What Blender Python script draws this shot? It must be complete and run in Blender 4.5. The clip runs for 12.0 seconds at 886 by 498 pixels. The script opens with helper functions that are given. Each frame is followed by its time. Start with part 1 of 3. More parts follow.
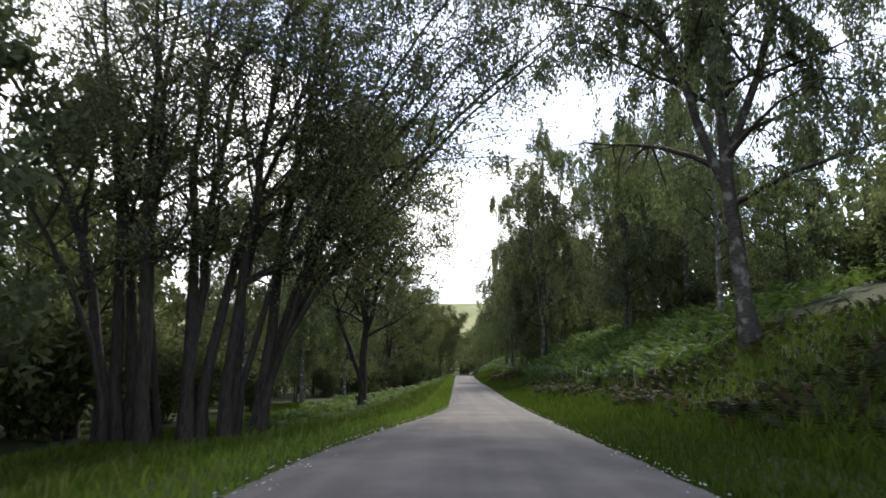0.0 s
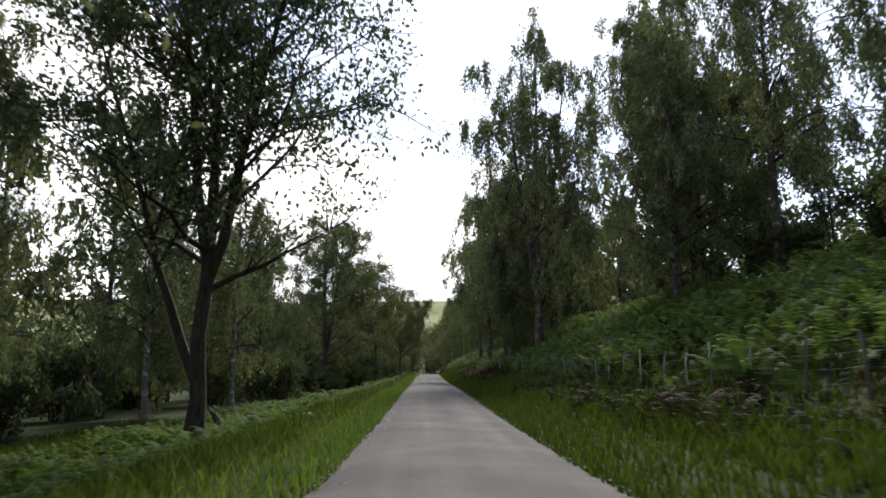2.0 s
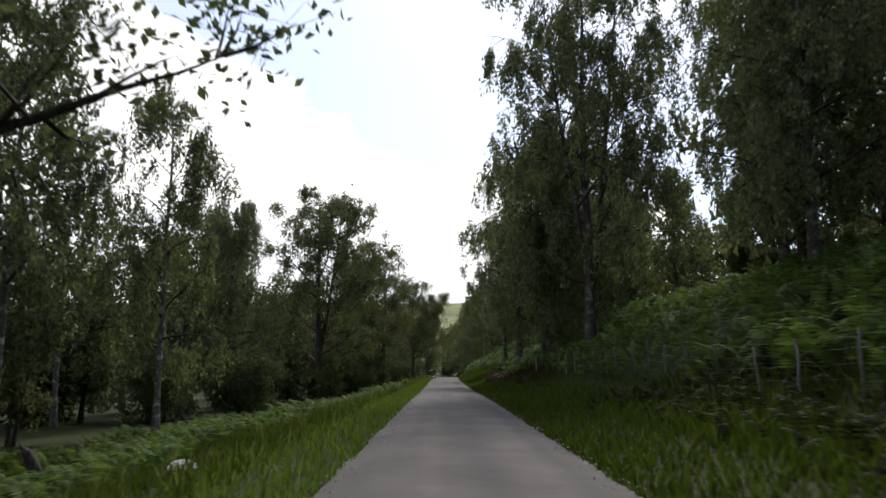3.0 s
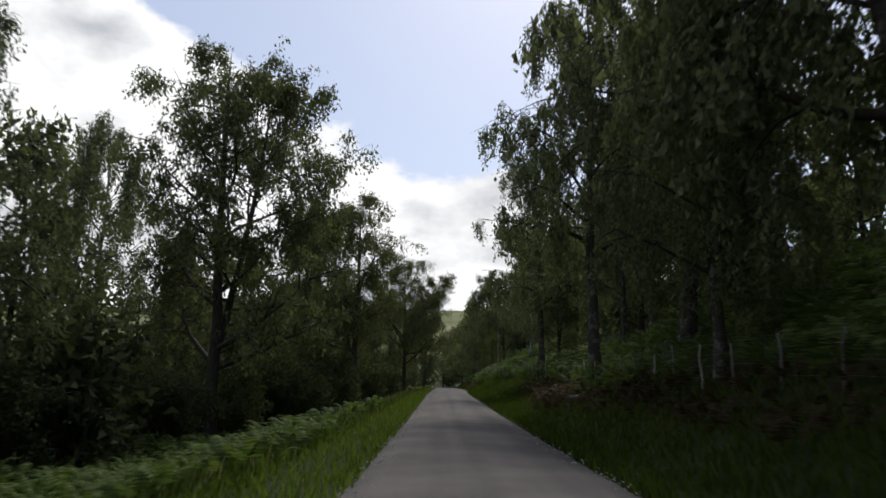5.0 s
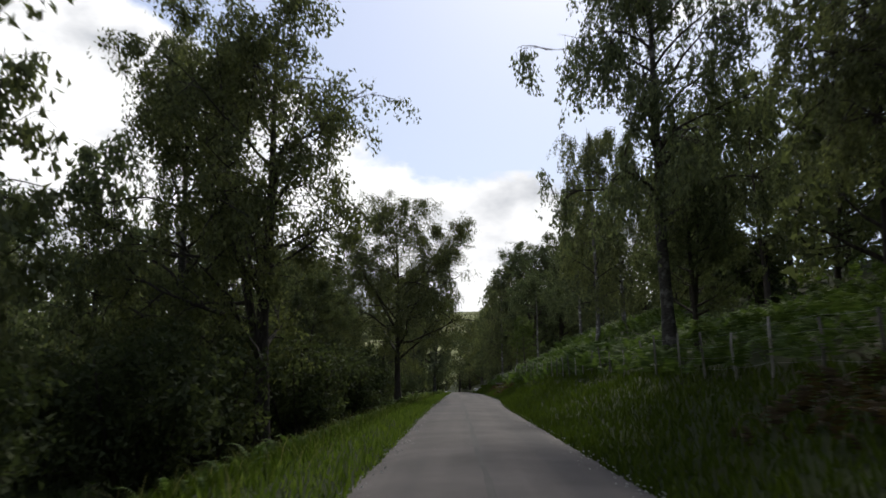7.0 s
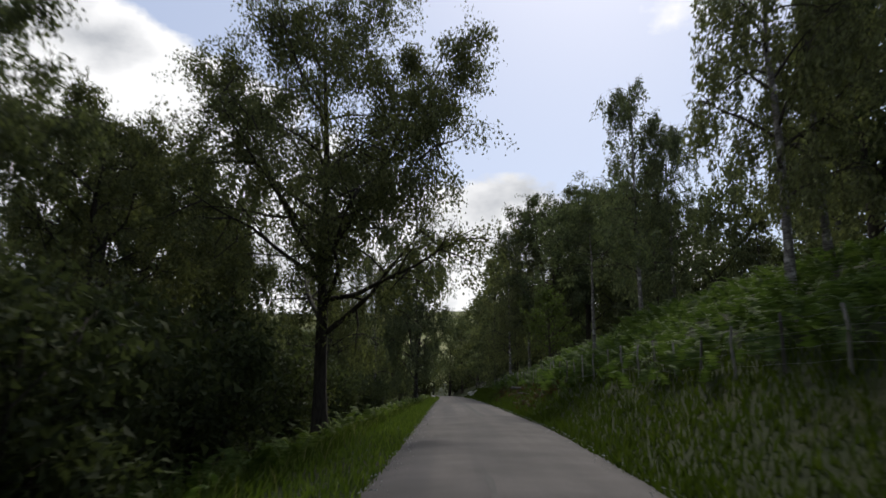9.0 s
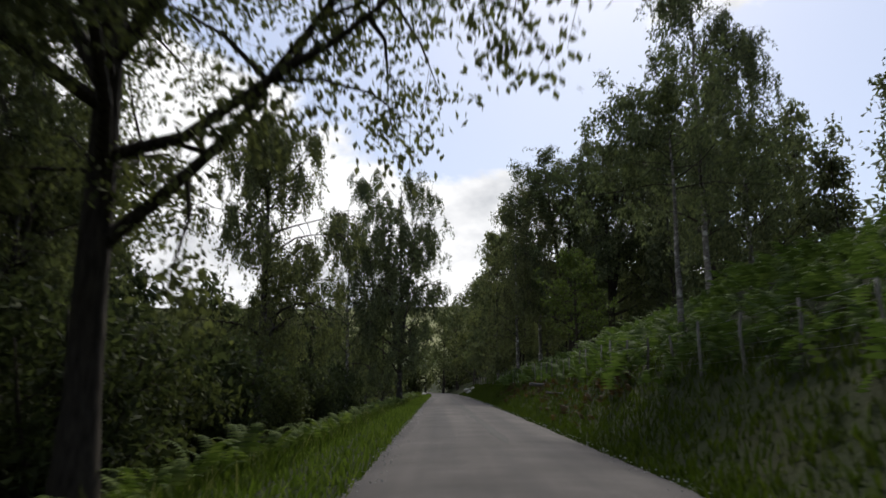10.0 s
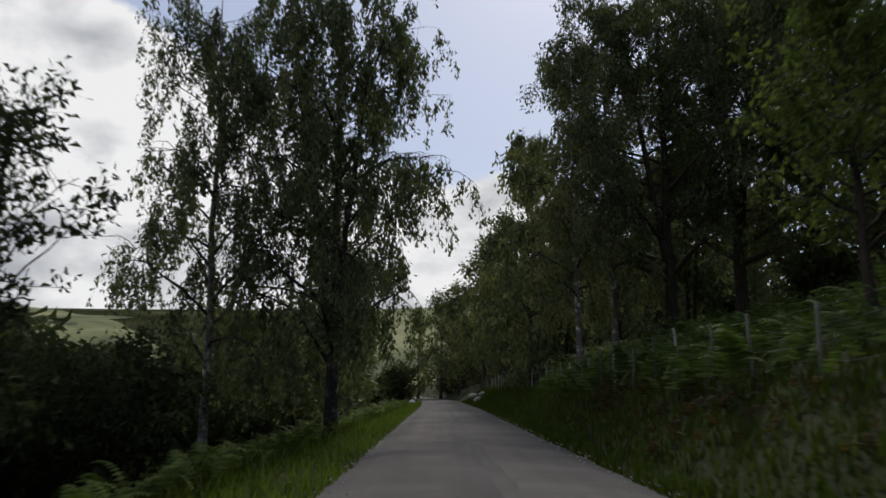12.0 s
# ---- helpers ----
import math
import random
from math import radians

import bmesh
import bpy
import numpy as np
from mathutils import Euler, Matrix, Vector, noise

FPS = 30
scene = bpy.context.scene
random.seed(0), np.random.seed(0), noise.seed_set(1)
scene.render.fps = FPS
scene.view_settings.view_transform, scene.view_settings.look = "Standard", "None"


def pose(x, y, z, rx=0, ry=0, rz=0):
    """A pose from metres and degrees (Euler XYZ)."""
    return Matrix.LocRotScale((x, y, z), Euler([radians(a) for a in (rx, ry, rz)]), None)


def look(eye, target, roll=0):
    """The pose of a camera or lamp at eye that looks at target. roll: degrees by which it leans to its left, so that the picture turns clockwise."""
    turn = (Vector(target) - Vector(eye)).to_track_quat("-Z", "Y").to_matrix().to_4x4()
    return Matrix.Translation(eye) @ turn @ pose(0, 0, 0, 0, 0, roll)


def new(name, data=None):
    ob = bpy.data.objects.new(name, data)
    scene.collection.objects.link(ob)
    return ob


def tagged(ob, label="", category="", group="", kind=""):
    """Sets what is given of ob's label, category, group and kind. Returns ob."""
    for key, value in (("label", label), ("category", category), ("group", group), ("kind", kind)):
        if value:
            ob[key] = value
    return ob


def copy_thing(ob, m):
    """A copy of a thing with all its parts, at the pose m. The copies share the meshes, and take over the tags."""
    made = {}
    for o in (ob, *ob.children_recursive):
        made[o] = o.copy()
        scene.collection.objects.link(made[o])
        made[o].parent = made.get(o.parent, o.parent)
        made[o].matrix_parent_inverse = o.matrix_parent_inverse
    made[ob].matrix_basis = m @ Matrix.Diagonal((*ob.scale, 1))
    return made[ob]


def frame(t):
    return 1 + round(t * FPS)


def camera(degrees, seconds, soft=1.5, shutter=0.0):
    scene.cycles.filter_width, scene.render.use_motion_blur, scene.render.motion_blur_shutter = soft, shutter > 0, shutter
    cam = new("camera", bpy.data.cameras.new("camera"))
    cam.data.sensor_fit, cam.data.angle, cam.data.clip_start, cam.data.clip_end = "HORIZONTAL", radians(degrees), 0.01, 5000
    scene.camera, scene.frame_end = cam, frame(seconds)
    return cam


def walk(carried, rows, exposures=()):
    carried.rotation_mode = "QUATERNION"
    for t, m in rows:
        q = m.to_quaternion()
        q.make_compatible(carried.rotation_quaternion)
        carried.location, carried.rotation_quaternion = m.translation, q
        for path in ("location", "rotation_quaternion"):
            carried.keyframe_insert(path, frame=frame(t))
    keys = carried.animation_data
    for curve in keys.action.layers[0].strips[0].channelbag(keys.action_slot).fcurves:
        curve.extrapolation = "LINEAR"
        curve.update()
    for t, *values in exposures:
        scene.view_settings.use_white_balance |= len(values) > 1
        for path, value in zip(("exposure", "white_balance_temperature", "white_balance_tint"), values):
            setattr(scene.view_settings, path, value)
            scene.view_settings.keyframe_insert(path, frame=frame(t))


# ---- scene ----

# ---------------------------------------------------------------- camera
cam = camera(64.0, 12.0, soft=1.6, shutter=0.2)
EYE = 1.22                      # lens above the road


def smooth(a, b, v):
    u = min(1.0, max(0.0, (v - a) / (b - a)))
    return u * u * (3 - 2 * u)


ROAD_Y = (-60, 0, 12, 24, 37, 50, 65, 80, 93, 103, 124, 136, 150, 165, 200, 250, 300)
ROAD_Z = (1.4, 0.43, 0.25, 0.07, -0.08, -0.06, 0.0, -0.08, -0.06, 0.0, 0.1, 0.04, -0.05, -0.1, -0.4, -0.9, -1.6)


ROAD_STEPS = [sum(float(np.interp(k - 60 + d, ROAD_Y, ROAD_Z)) for d in (-7, -3.5, 0, 3.5, 7)) / 5 for k in range(400)]


def road_z(y):
    """Height of the road's crown: gently downhill, a soft brow, then downhill again."""
    v = min(398.0, max(0.0, y + 60))
    k = int(v)
    return ROAD_STEPS[k] + (ROAD_STEPS[k + 1] - ROAD_STEPS[k]) * (v - k)


def side_bay(y):
    """Extra width on the left where the road has a shallow lay-by."""
    return 2.1 * smooth(34, 9, y)


def half_width(y):
    return 1.72 + 0.4 * smooth(122, 148, y)


def road_x(y):
    """Middle line of the road: almost straight, bending left at the end."""
    return 0.53 + 0.42 * smooth(122, 148, y) - 0.0006 * max(0.0, y - 215) ** 2


# seconds, metres across and along the road, yaw, pitch and roll
TURNS = (
    (0.0, -0.73, 0.00, 1.20, 9.54, 0.37), (0.5, -0.53, 5.65, -0.98, 9.15, 0.35), (1.0, -0.34, 11.37, -2.21, 8.97, 0.13),
    (1.5, -0.13, 17.39, -1.95, 9.15, -0.35), (2.0, 0.05, 23.68, -1.44, 9.48, -0.09), (2.5, 0.14, 30.17, -0.83, 9.80, -0.23),
    (3.0, 0.18, 36.81, -0.12, 9.72, -0.27), (3.2, 0.18, 39.48, 0.08, 9.58, -0.03), (4.0, 0.06, 50.6, 0.15, 10.1, 0.15),
    (4.8, -0.06, 62.02, 0.08, 10.66, 0.34), (5.0, -0.05, 64.92, -0.04, 10.44, 0.53), (5.5, 0.00, 72.19, -0.10, 10.55, 0.00),
    (6.0, 0.05, 79.39, 0.10, 10.83, -0.53), (6.5, 0.08, 86.53, 0.84, 10.61, 0.06), (7.0, 0.09, 93.39, 1.08, 10.69, -0.47),
    (7.5, 0.07, 100.25, 0.80, 9.76, -0.06), (7.7, 0.06, 103.00, 0.70, 9.46, 0.01), (8.5, -0.09, 114.2, 0.4, 10.3, -0.05),
    (9.3, -0.19, 125.63, 0.11, 11.22, -0.13), (9.5, -0.16, 128.49, -0.01, 11.50, -0.01), (10.0, -0.03, 135.66, -0.25, 10.47, -0.19),
    (10.5, 0.09, 142.89, -0.43, 9.99, 0.13), (11.0, 0.19, 150.16, -0.66, 10.22, -0.07), (11.5, 0.27, 157.42, -0.48, 9.87, 0.47),
    (12.0, 0.34, 164.73, -0.35, 10.73, -0.25),
)


def view(x, y, yaw, pitch, roll):
    eye = Vector((x, y, road_z(y) + EYE))
    a, b = radians(yaw), radians(pitch)
    return look(eye, eye + Vector((-math.sin(a) * math.cos(b), math.cos(a) * math.cos(b), math.sin(b))), roll)


walk(cam, [(row[0], view(*row[1:])) for row in TURNS],
     exposures=((0.0, 1.38), (1.0, 1.38), (1.5, 1.28), (2.0, 1.06), (2.6, 0.95), (3.2, 0.5), (5.0, 0.08), (6.0, 0.28), (6.5, 0.34), (7.0, 0.2), (7.5, -0.04),
                (9.5, 0.08), (10.0, 0.14), (11.0, 0.14), (11.5, -0.16), (12.0, -0.22)))

# ---------------------------------------------------------------- light
CLOUD_SHIFT = (0.3, 0.1, 0.25)
SUN_UP, SUN_TURN = 44.0, -14.0   # degrees above the horizon; degrees left of straight ahead
world = bpy.data.worlds.new("sky")
scene.world = world
world.use_nodes = True
wn, wl = world.node_tree.nodes, world.node_tree.links
wn.clear()
w_out = wn.new("ShaderNodeOutputWorld")
w_bg = wn.new("ShaderNodeBackground")
w_sky = wn.new("ShaderNodeTexSky")
w_sky.sky_type, w_sky.sun_disc = "NISHITA", False
w_sky.sun_elevation, w_sky.sun_rotation = radians(SUN_UP), radians(-SUN_TURN)
w_co = wn.new("ShaderNodeTexCoord")
w_sep = wn.new("ShaderNodeSeparateXYZ")
w_map = wn.new("ShaderNodeMapping")
w_map.inputs["Scale"].default_value = (1.0, 1.0, 1.7)
w_map.inputs["Location"].default_value = CLOUD_SHIFT
w_noise = wn.new("ShaderNodeTexNoise")
w_noise.inputs["Scale"].default_value, w_noise.inputs["Detail"].default_value = 3.2, 9.0
w_noise.inputs["Roughness"].default_value = 0.55
# cumulus lies thick near the horizon and breaks up overhead
w_bank = wn.new("ShaderNodeMapRange")
w_bank.inputs["From Min"].default_value, w_bank.inputs["From Max"].default_value = 0.16, 0.36
w_bank.inputs["To Min"].default_value, w_bank.inputs["To Max"].default_value = 0.3, -0.13
w_side = wn.new("ShaderNodeMath")           # the bank stands higher to the left
w_side.operation = "MULTIPLY_ADD"
w_side.inputs[1].default_value = 0.42
w_sum = wn.new("ShaderNodeMath")
w_sum.operation = "ADD"
w_ramp = wn.new("ShaderNodeValToRGB")
w_ramp.color_ramp.elements[0].position, w_ramp.color_ramp.elements[1].position = 0.485, 0.545
w_grey = wn.new("ShaderNodeTexNoise")
w_grey.inputs["Scale"].default_value, w_grey.inputs["Detail"].default_value = 5.0, 6.0
w_tone = wn.new("ShaderNodeValToRGB")
w_tone.color_ramp.elements[0].position, w_tone.color_ramp.elements[1].position = 0.36, 0.52
w_tone.color_ramp.elements[0].color = (4.6, 4.8, 5.2, 1)
w_tone.color_ramp.elements[1].color = (9.5, 9.5, 9.6, 1)
w_haze = wn.new("ShaderNodeMix")
w_haze.data_type = "RGBA"
w_haze.inputs["Factor"].default_value = 0.55
w_haze.inputs["B"].default_value = (5.9, 6.6, 8.6, 1)
w_mix = wn.new("ShaderNodeMix")
w_mix.data_type = "RGBA"
wl.new(w_co.outputs["Generated"], w_map.inputs["Vector"])
wl.new(w_co.outputs["Generated"], w_sep.inputs["Vector"])
wl.new(w_map.outputs["Vector"], w_noise.inputs["Vector"])
wl.new(w_map.outputs["Vector"], w_grey.inputs["Vector"])
wl.new(w_sep.outputs["X"], w_side.inputs[0])
wl.new(w_sep.outputs["Z"], w_side.inputs[2])
wl.new(w_side.outputs["Value"], w_bank.inputs["Value"])
wl.new(w_noise.outputs["Fac"], w_sum.inputs[0])
wl.new(w_bank.outputs["Result"], w_sum.inputs[1])
wl.new(w_sum.outputs["Value"], w_ramp.inputs["Fac"])
wl.new(w_grey.outputs["Fac"], w_tone.inputs["Fac"])
wl.new(w_sky.outputs["Color"], w_haze.inputs["A"])
wl.new(w_ramp.outputs["Color"], w_mix.inputs["Factor"])
wl.new(w_haze.outputs["Result"], w_mix.inputs["A"])
wl.new(w_tone.outputs["Color"], w_mix.inputs["B"])
wl.new(w_mix.outputs["Result"], w_bg.inputs["Color"])
w_bg.inputs["Strength"].default_value = 0.105
wl.new(w_bg.outputs["Background"], w_out.inputs["Surface"])

sun = new("sun", bpy.data.lights.new("sun", "SUN"))
sun.data.energy, sun.data.angle, sun.data.color = 3.0, radians(10), (1.0, 0.95, 0.86)
sun.matrix_world = look((-40 * math.sin(radians(SUN_TURN)), 40 * math.cos(radians(SUN_TURN)), 40 * math.tan(radians(SUN_UP))), (0, 0, 0))


# ---------------------------------------------------------------- materials
def material(name, rough=0.8):
    m = bpy.data.materials.new(name)
    m.use_nodes = True
    n, l = m.node_tree.nodes, m.node_tree.links
    b = n["Principled BSDF"]
    b.inputs["Roughness"].default_value = rough
    b.inputs["Specular IOR Level"].default_value = 0.12
    return m, n, l, b


def noise_node(n, l, scale, detail=4.0, rough=0.55, space="Object"):
    co = n.new("ShaderNodeTexCoord")
    t = n.new("ShaderNodeTexNoise")
    t.inputs["Scale"].default_value, t.inputs["Detail"].default_value, t.inputs["Roughness"].default_value = scale, detail, rough
    l.new(co.outputs[space], t.inputs["Vector"])
    return t


def ramp_node(n, l, fac, stops):
    r = n.new("ShaderNodeValToRGB")
    while len(r.color_ramp.elements) < len(stops):
        r.color_ramp.elements.new(0.5)
    for e, (p, c) in zip(r.color_ramp.elements, stops):
        e.position, e.color = p, (*c, 1)
    l.new(fac, r.inputs["Fac"])
    return r


def mix_node(n, l, fac, a, b, how="MIX"):
    m = n.new("ShaderNodeMix")
    m.data_type, m.blend_type = "RGBA", how
    if isinstance(fac, float):
        m.inputs["Factor"].default_value = fac
    else:
        l.new(fac, m.inputs["Factor"])
    for key, v in (("A", a), ("B", b)):
        if isinstance(v, tuple):
            m.inputs[key].default_value = (*v, 1)
        else:
            l.new(v, m.inputs[key])
    return m.outputs["Result"]


def bump_node(n, l, b, height, strength, distance):
    u = n.new("ShaderNodeBump")
    u.inputs["Strength"].default_value, u.inputs["Distance"].default_value = strength, distance
    l.new(height, u.inputs["Height"])
    l.new(u.outputs["Normal"], b.inputs["Normal"])


def surface(name, scale, stops, rough=0.85, fine=40.0, bump=0.4, distance=0.01):
    """A two-scale noise surface: broad colour ramp, fine grain, relief."""
    m, n, l, b = material(name, rough)
    big, small = noise_node(n, l, scale), noise_node(n, l, fine, 6.0)
    base = ramp_node(n, l, big.outputs["Fac"], stops)
    grain = ramp_node(n, l, small.outputs["Fac"], ((0.3, (0.6, 0.6, 0.6)), (0.7, (1.25, 1.25, 1.25))))
    l.new(mix_node(n, l, 1.0, base.outputs["Color"], grain.outputs["Color"], "MULTIPLY"), b.inputs["Base Color"])
    bump_node(n, l, b, small.outputs["Fac"], bump, distance)
    return m


def leaf_material(name, dark, mid, pale, glow=0.34):
    """Leaves: colour differs from leaf to leaf and from plant to plant; light passes through."""
    m, n, l, b = material(name, 0.75)
    b.inputs["Specular IOR Level"].default_value = 0.06
    geo, info = n.new("ShaderNodeNewGeometry"), n.new("ShaderNodeObjectInfo")
    tone = ramp_node(n, l, geo.outputs["Random Per Island"], ((0.0, dark), (0.55, mid), (1.0, pale)))
    plant = ramp_node(n, l, info.outputs["Random"], ((0.0, (1.1, 1.14, 1.0)), (0.5, (1.3, 1.28, 1.12)), (1.0, (1.46, 1.36, 1.04))))
    colour = mix_node(n, l, 1.0, tone.outputs["Color"], plant.outputs["Color"], "MULTIPLY")
    l.new(colour, b.inputs["Base Color"])
    thin = n.new("ShaderNodeBsdfTranslucent")
    l.new(mix_node(n, l, 1.0, colour, (1.1, 1.2, 0.8), "MULTIPLY"), thin.inputs["Color"])
    both = n.new("ShaderNodeMixShader")
    both.inputs["Fac"].default_value = glow
    l.new(b.outputs["BSDF"], both.inputs[1])
    l.new(thin.outputs["BSDF"], both.inputs[2])
    l.new(both.outputs["Shader"], n["Material Output"].inputs["Surface"])
    return m


def bark_material(name, low, high, streak=(1.0, 1.0, 0.25), pale=None):
    m, n, l, b = material(name, 0.9)
    co, mp = n.new("ShaderNodeTexCoord"), n.new("ShaderNodeMapping")
    mp.inputs["Scale"].default_value = streak
    l.new(co.outputs["Object"], mp.inputs["Vector"])
    t = n.new("ShaderNodeTexNoise")
    t.inputs["Scale"].default_value, t.inputs["Detail"].default_value = 14.0, 6.0
    l.new(mp.outputs["Vector"], t.inputs["Vector"])
    base = ramp_node(n, l, t.outputs["Fac"], ((0.3, low), (0.7, high))).outputs["Color"]
    if pale:
        p = noise_node(n, l, 2.2, 5.0)
        k = ramp_node(n, l, p.outputs["Fac"], ((0.53, (0, 0, 0)), (0.64, (1, 1, 1))))
        base = mix_node(n, l, k.outputs["Color"], base, pale)
    l.new(base, b.inputs["Base Color"])
    bump_node(n, l, b, t.outputs["Fac"], 0.8, 0.03)
    return m


BARK = bark_material("dark_bark", (0.02, 0.0175, 0.015), (0.062, 0.053, 0.043), (1.0, 1.0, 0.2))
BIRCH_BARK = bark_material("birch_bark", (0.024, 0.022, 0.02), (0.07, 0.066, 0.058), (0.4, 0.4, 1.6), (0.15, 0.146, 0.136))
PALE_BARK = bark_material("pale_birch_bark", (0.05, 0.046, 0.042), (0.2, 0.19, 0.175), (0.4, 0.4, 1.6), (0.42, 0.41, 0.39))
LEAF_ALDER = leaf_material("alder_leaf", (0.040, 0.048, 0.032), (0.068, 0.08, 0.05), (0.1, 0.114, 0.07))
LEAF_BIRCH = leaf_material("birch_leaf", (0.050, 0.060, 0.038), (0.086, 0.1, 0.06), (0.125, 0.14, 0.082))
LEAF_OAK = leaf_material("oak_leaf", (0.042, 0.050, 0.03), (0.072, 0.084, 0.047), (0.106, 0.12, 0.065))
LEAF_BRIGHT = leaf_material("rowan_leaf", (0.034, 0.05, 0.015), (0.058, 0.08, 0.024), (0.086, 0.108, 0.034))
LEAF_SHRUB = leaf_material("shrub_leaf", (0.024, 0.03, 0.017), (0.042, 0.051, 0.027), (0.062, 0.073, 0.037))
LEAF_BRACKEN = leaf_material("bracken_leaf", (0.028, 0.046, 0.013), (0.05, 0.076, 0.022), (0.08, 0.108, 0.037))
LEAF_RUST = leaf_material("dead_bracken_leaf", (0.02, 0.014, 0.009), (0.036, 0.024, 0.014), (0.056, 0.038, 0.022))
# undergrowth taken down to near black: the bank's shade is in its colour
LEAF_SHADED_HEATH = leaf_material("shade_darkened_heath_leaf", (0.008, 0.01, 0.005), (0.014, 0.016, 0.008), (0.022, 0.024, 0.011))
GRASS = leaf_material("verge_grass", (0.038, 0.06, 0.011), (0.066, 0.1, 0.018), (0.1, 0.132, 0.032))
# rougher, more olive than the verge, and darkened further to carry tree shade
ROUGH_SHADED_GRASS = leaf_material("rough_shaded_bank_grass", (0.02, 0.032, 0.005), (0.033, 0.051, 0.008), (0.048, 0.064, 0.013))
STRAW = leaf_material("seeding_grass", (0.06, 0.07, 0.025), (0.1, 0.105, 0.045), (0.17, 0.155, 0.08))
SOIL = surface("woodland_ground", 0.35, ((0.3, (0.014, 0.019, 0.006)), (0.5, (0.021, 0.029, 0.008)), (0.7, (0.03, 0.031, 0.011))), 0.95, 14.0, 0.8, 0.05)
moor_n, moor_l = SOIL.node_tree.nodes, SOIL.node_tree.links
moor_n["Principled BSDF"].inputs["Specular IOR Level"].default_value = 0.08
# far hills: pale field colour, with haze and sunlight painted in by distance
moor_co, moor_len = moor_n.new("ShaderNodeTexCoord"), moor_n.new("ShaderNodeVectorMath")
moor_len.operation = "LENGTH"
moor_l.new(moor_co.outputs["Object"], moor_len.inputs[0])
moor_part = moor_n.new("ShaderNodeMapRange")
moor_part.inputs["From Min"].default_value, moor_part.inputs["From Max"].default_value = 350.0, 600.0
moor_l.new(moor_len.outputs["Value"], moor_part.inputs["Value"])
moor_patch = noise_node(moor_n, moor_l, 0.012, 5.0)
moor_haze_tone = ramp_node(moor_n, moor_l, moor_patch.outputs["Fac"], ((0.35, (0.06, 0.075, 0.035)), (0.5, (0.13, 0.14, 0.06)), (0.65, (0.2, 0.2, 0.095))))
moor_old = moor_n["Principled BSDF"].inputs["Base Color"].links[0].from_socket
moor_l.new(mix_node(moor_n, moor_l, moor_part.outputs["Result"], moor_old, moor_haze_tone.outputs["Color"]), moor_n["Principled BSDF"].inputs["Base Color"])
ASPHALT = surface("worn_asphalt", 0.6, ((0.3, (0.062, 0.058, 0.056)), (0.5, (0.082, 0.076, 0.074)), (0.7, (0.106, 0.098, 0.094))), 0.9, 160.0, 0.5, 0.004)
wear_n, wear_l = ASPHALT.node_tree.nodes, ASPHALT.node_tree.links
wear_co, wear_map, wear_tex = wear_n.new("ShaderNodeTexCoord"), wear_n.new("ShaderNodeMapping"), wear_n.new("ShaderNodeTexNoise")
wear_map.inputs["Scale"].default_value = (1.6, 0.035, 1.0)
wear_tex.inputs["Scale"].default_value, wear_tex.inputs["Detail"].default_value = 1.0, 3.0
wear_l.new(wear_co.outputs["Object"], wear_map.inputs["Vector"])
wear_l.new(wear_map.outputs["Vector"], wear_tex.inputs["Vector"])
wear_tone = ramp_node(wear_n, wear_l, wear_tex.outputs["Fac"], ((0.32, (0.8, 0.8, 0.82)), (0.5, (1.0, 0.98, 0.96)), (0.68, (1.2, 1.16, 1.13))))
wear_old = wear_n["Principled BSDF"].inputs["Base Color"].links[0].from_socket
wear_l.new(mix_node(wear_n, wear_l, 1.0, wear_old, wear_tone.outputs["Color"], "MULTIPLY"), wear_n["Principled BSDF"].inputs["Base Color"])
TAR = surface("dark_tar_seam", 1.5, ((0.3, (0.036, 0.034, 0.033)), (0.5, (0.047, 0.045, 0.044)), (0.7, (0.062, 0.059, 0.057))), 0.8, 90.0, 0.4, 0.004)
POST_WOOD = bark_material("weathered_post_wood", (0.1, 0.096, 0.088), (0.4, 0.385, 0.36), (1.0, 1.0, 0.1))
post_n, post_l = POST_WOOD.node_tree.nodes, POST_WOOD.node_tree.links
post_age = ramp_node(post_n, post_l, post_n.new("ShaderNodeObjectInfo").outputs["Random"], ((0.0, (0.3, 0.29, 0.27)), (0.5, (0.6, 0.59, 0.56)), (1.0, (1.15, 1.14, 1.1))))
post_old = post_n["Principled BSDF"].inputs["Base Color"].links[0].from_socket
post_l.new(mix_node(post_n, post_l, 1.0, post_old, post_age.outputs["Color"], "MULTIPLY"), post_n["Principled BSDF"].inputs["Base Color"])
WIRE = material("galvanised_wire", 0.5)[0]
WIRE.node_tree.nodes["Principled BSDF"].inputs["Base Color"].default_value = (0.2, 0.2, 0.2, 1)
WIRE.node_tree.nodes["Principled BSDF"].inputs["Metallic"].default_value = 0.8


# ---------------------------------------------------------------- mesh tools
def mesh_data(name, verts, faces, mat, smoothed=False):
    me = bpy.data.meshes.new(name)
    me.from_pydata(verts if isinstance(verts, list) else verts.tolist(), [], faces if isinstance(faces, list) else faces.tolist())
    me.materials.append(mat)
    if smoothed:
        me.polygons.foreach_set("use_smooth", [True] * len(me.polygons))
    me.update()
    return me


def child(name, me, parent, label="", kind=""):
    ob = new(name, me)
    ob.parent = parent
    return tagged(ob, label, kind=kind)


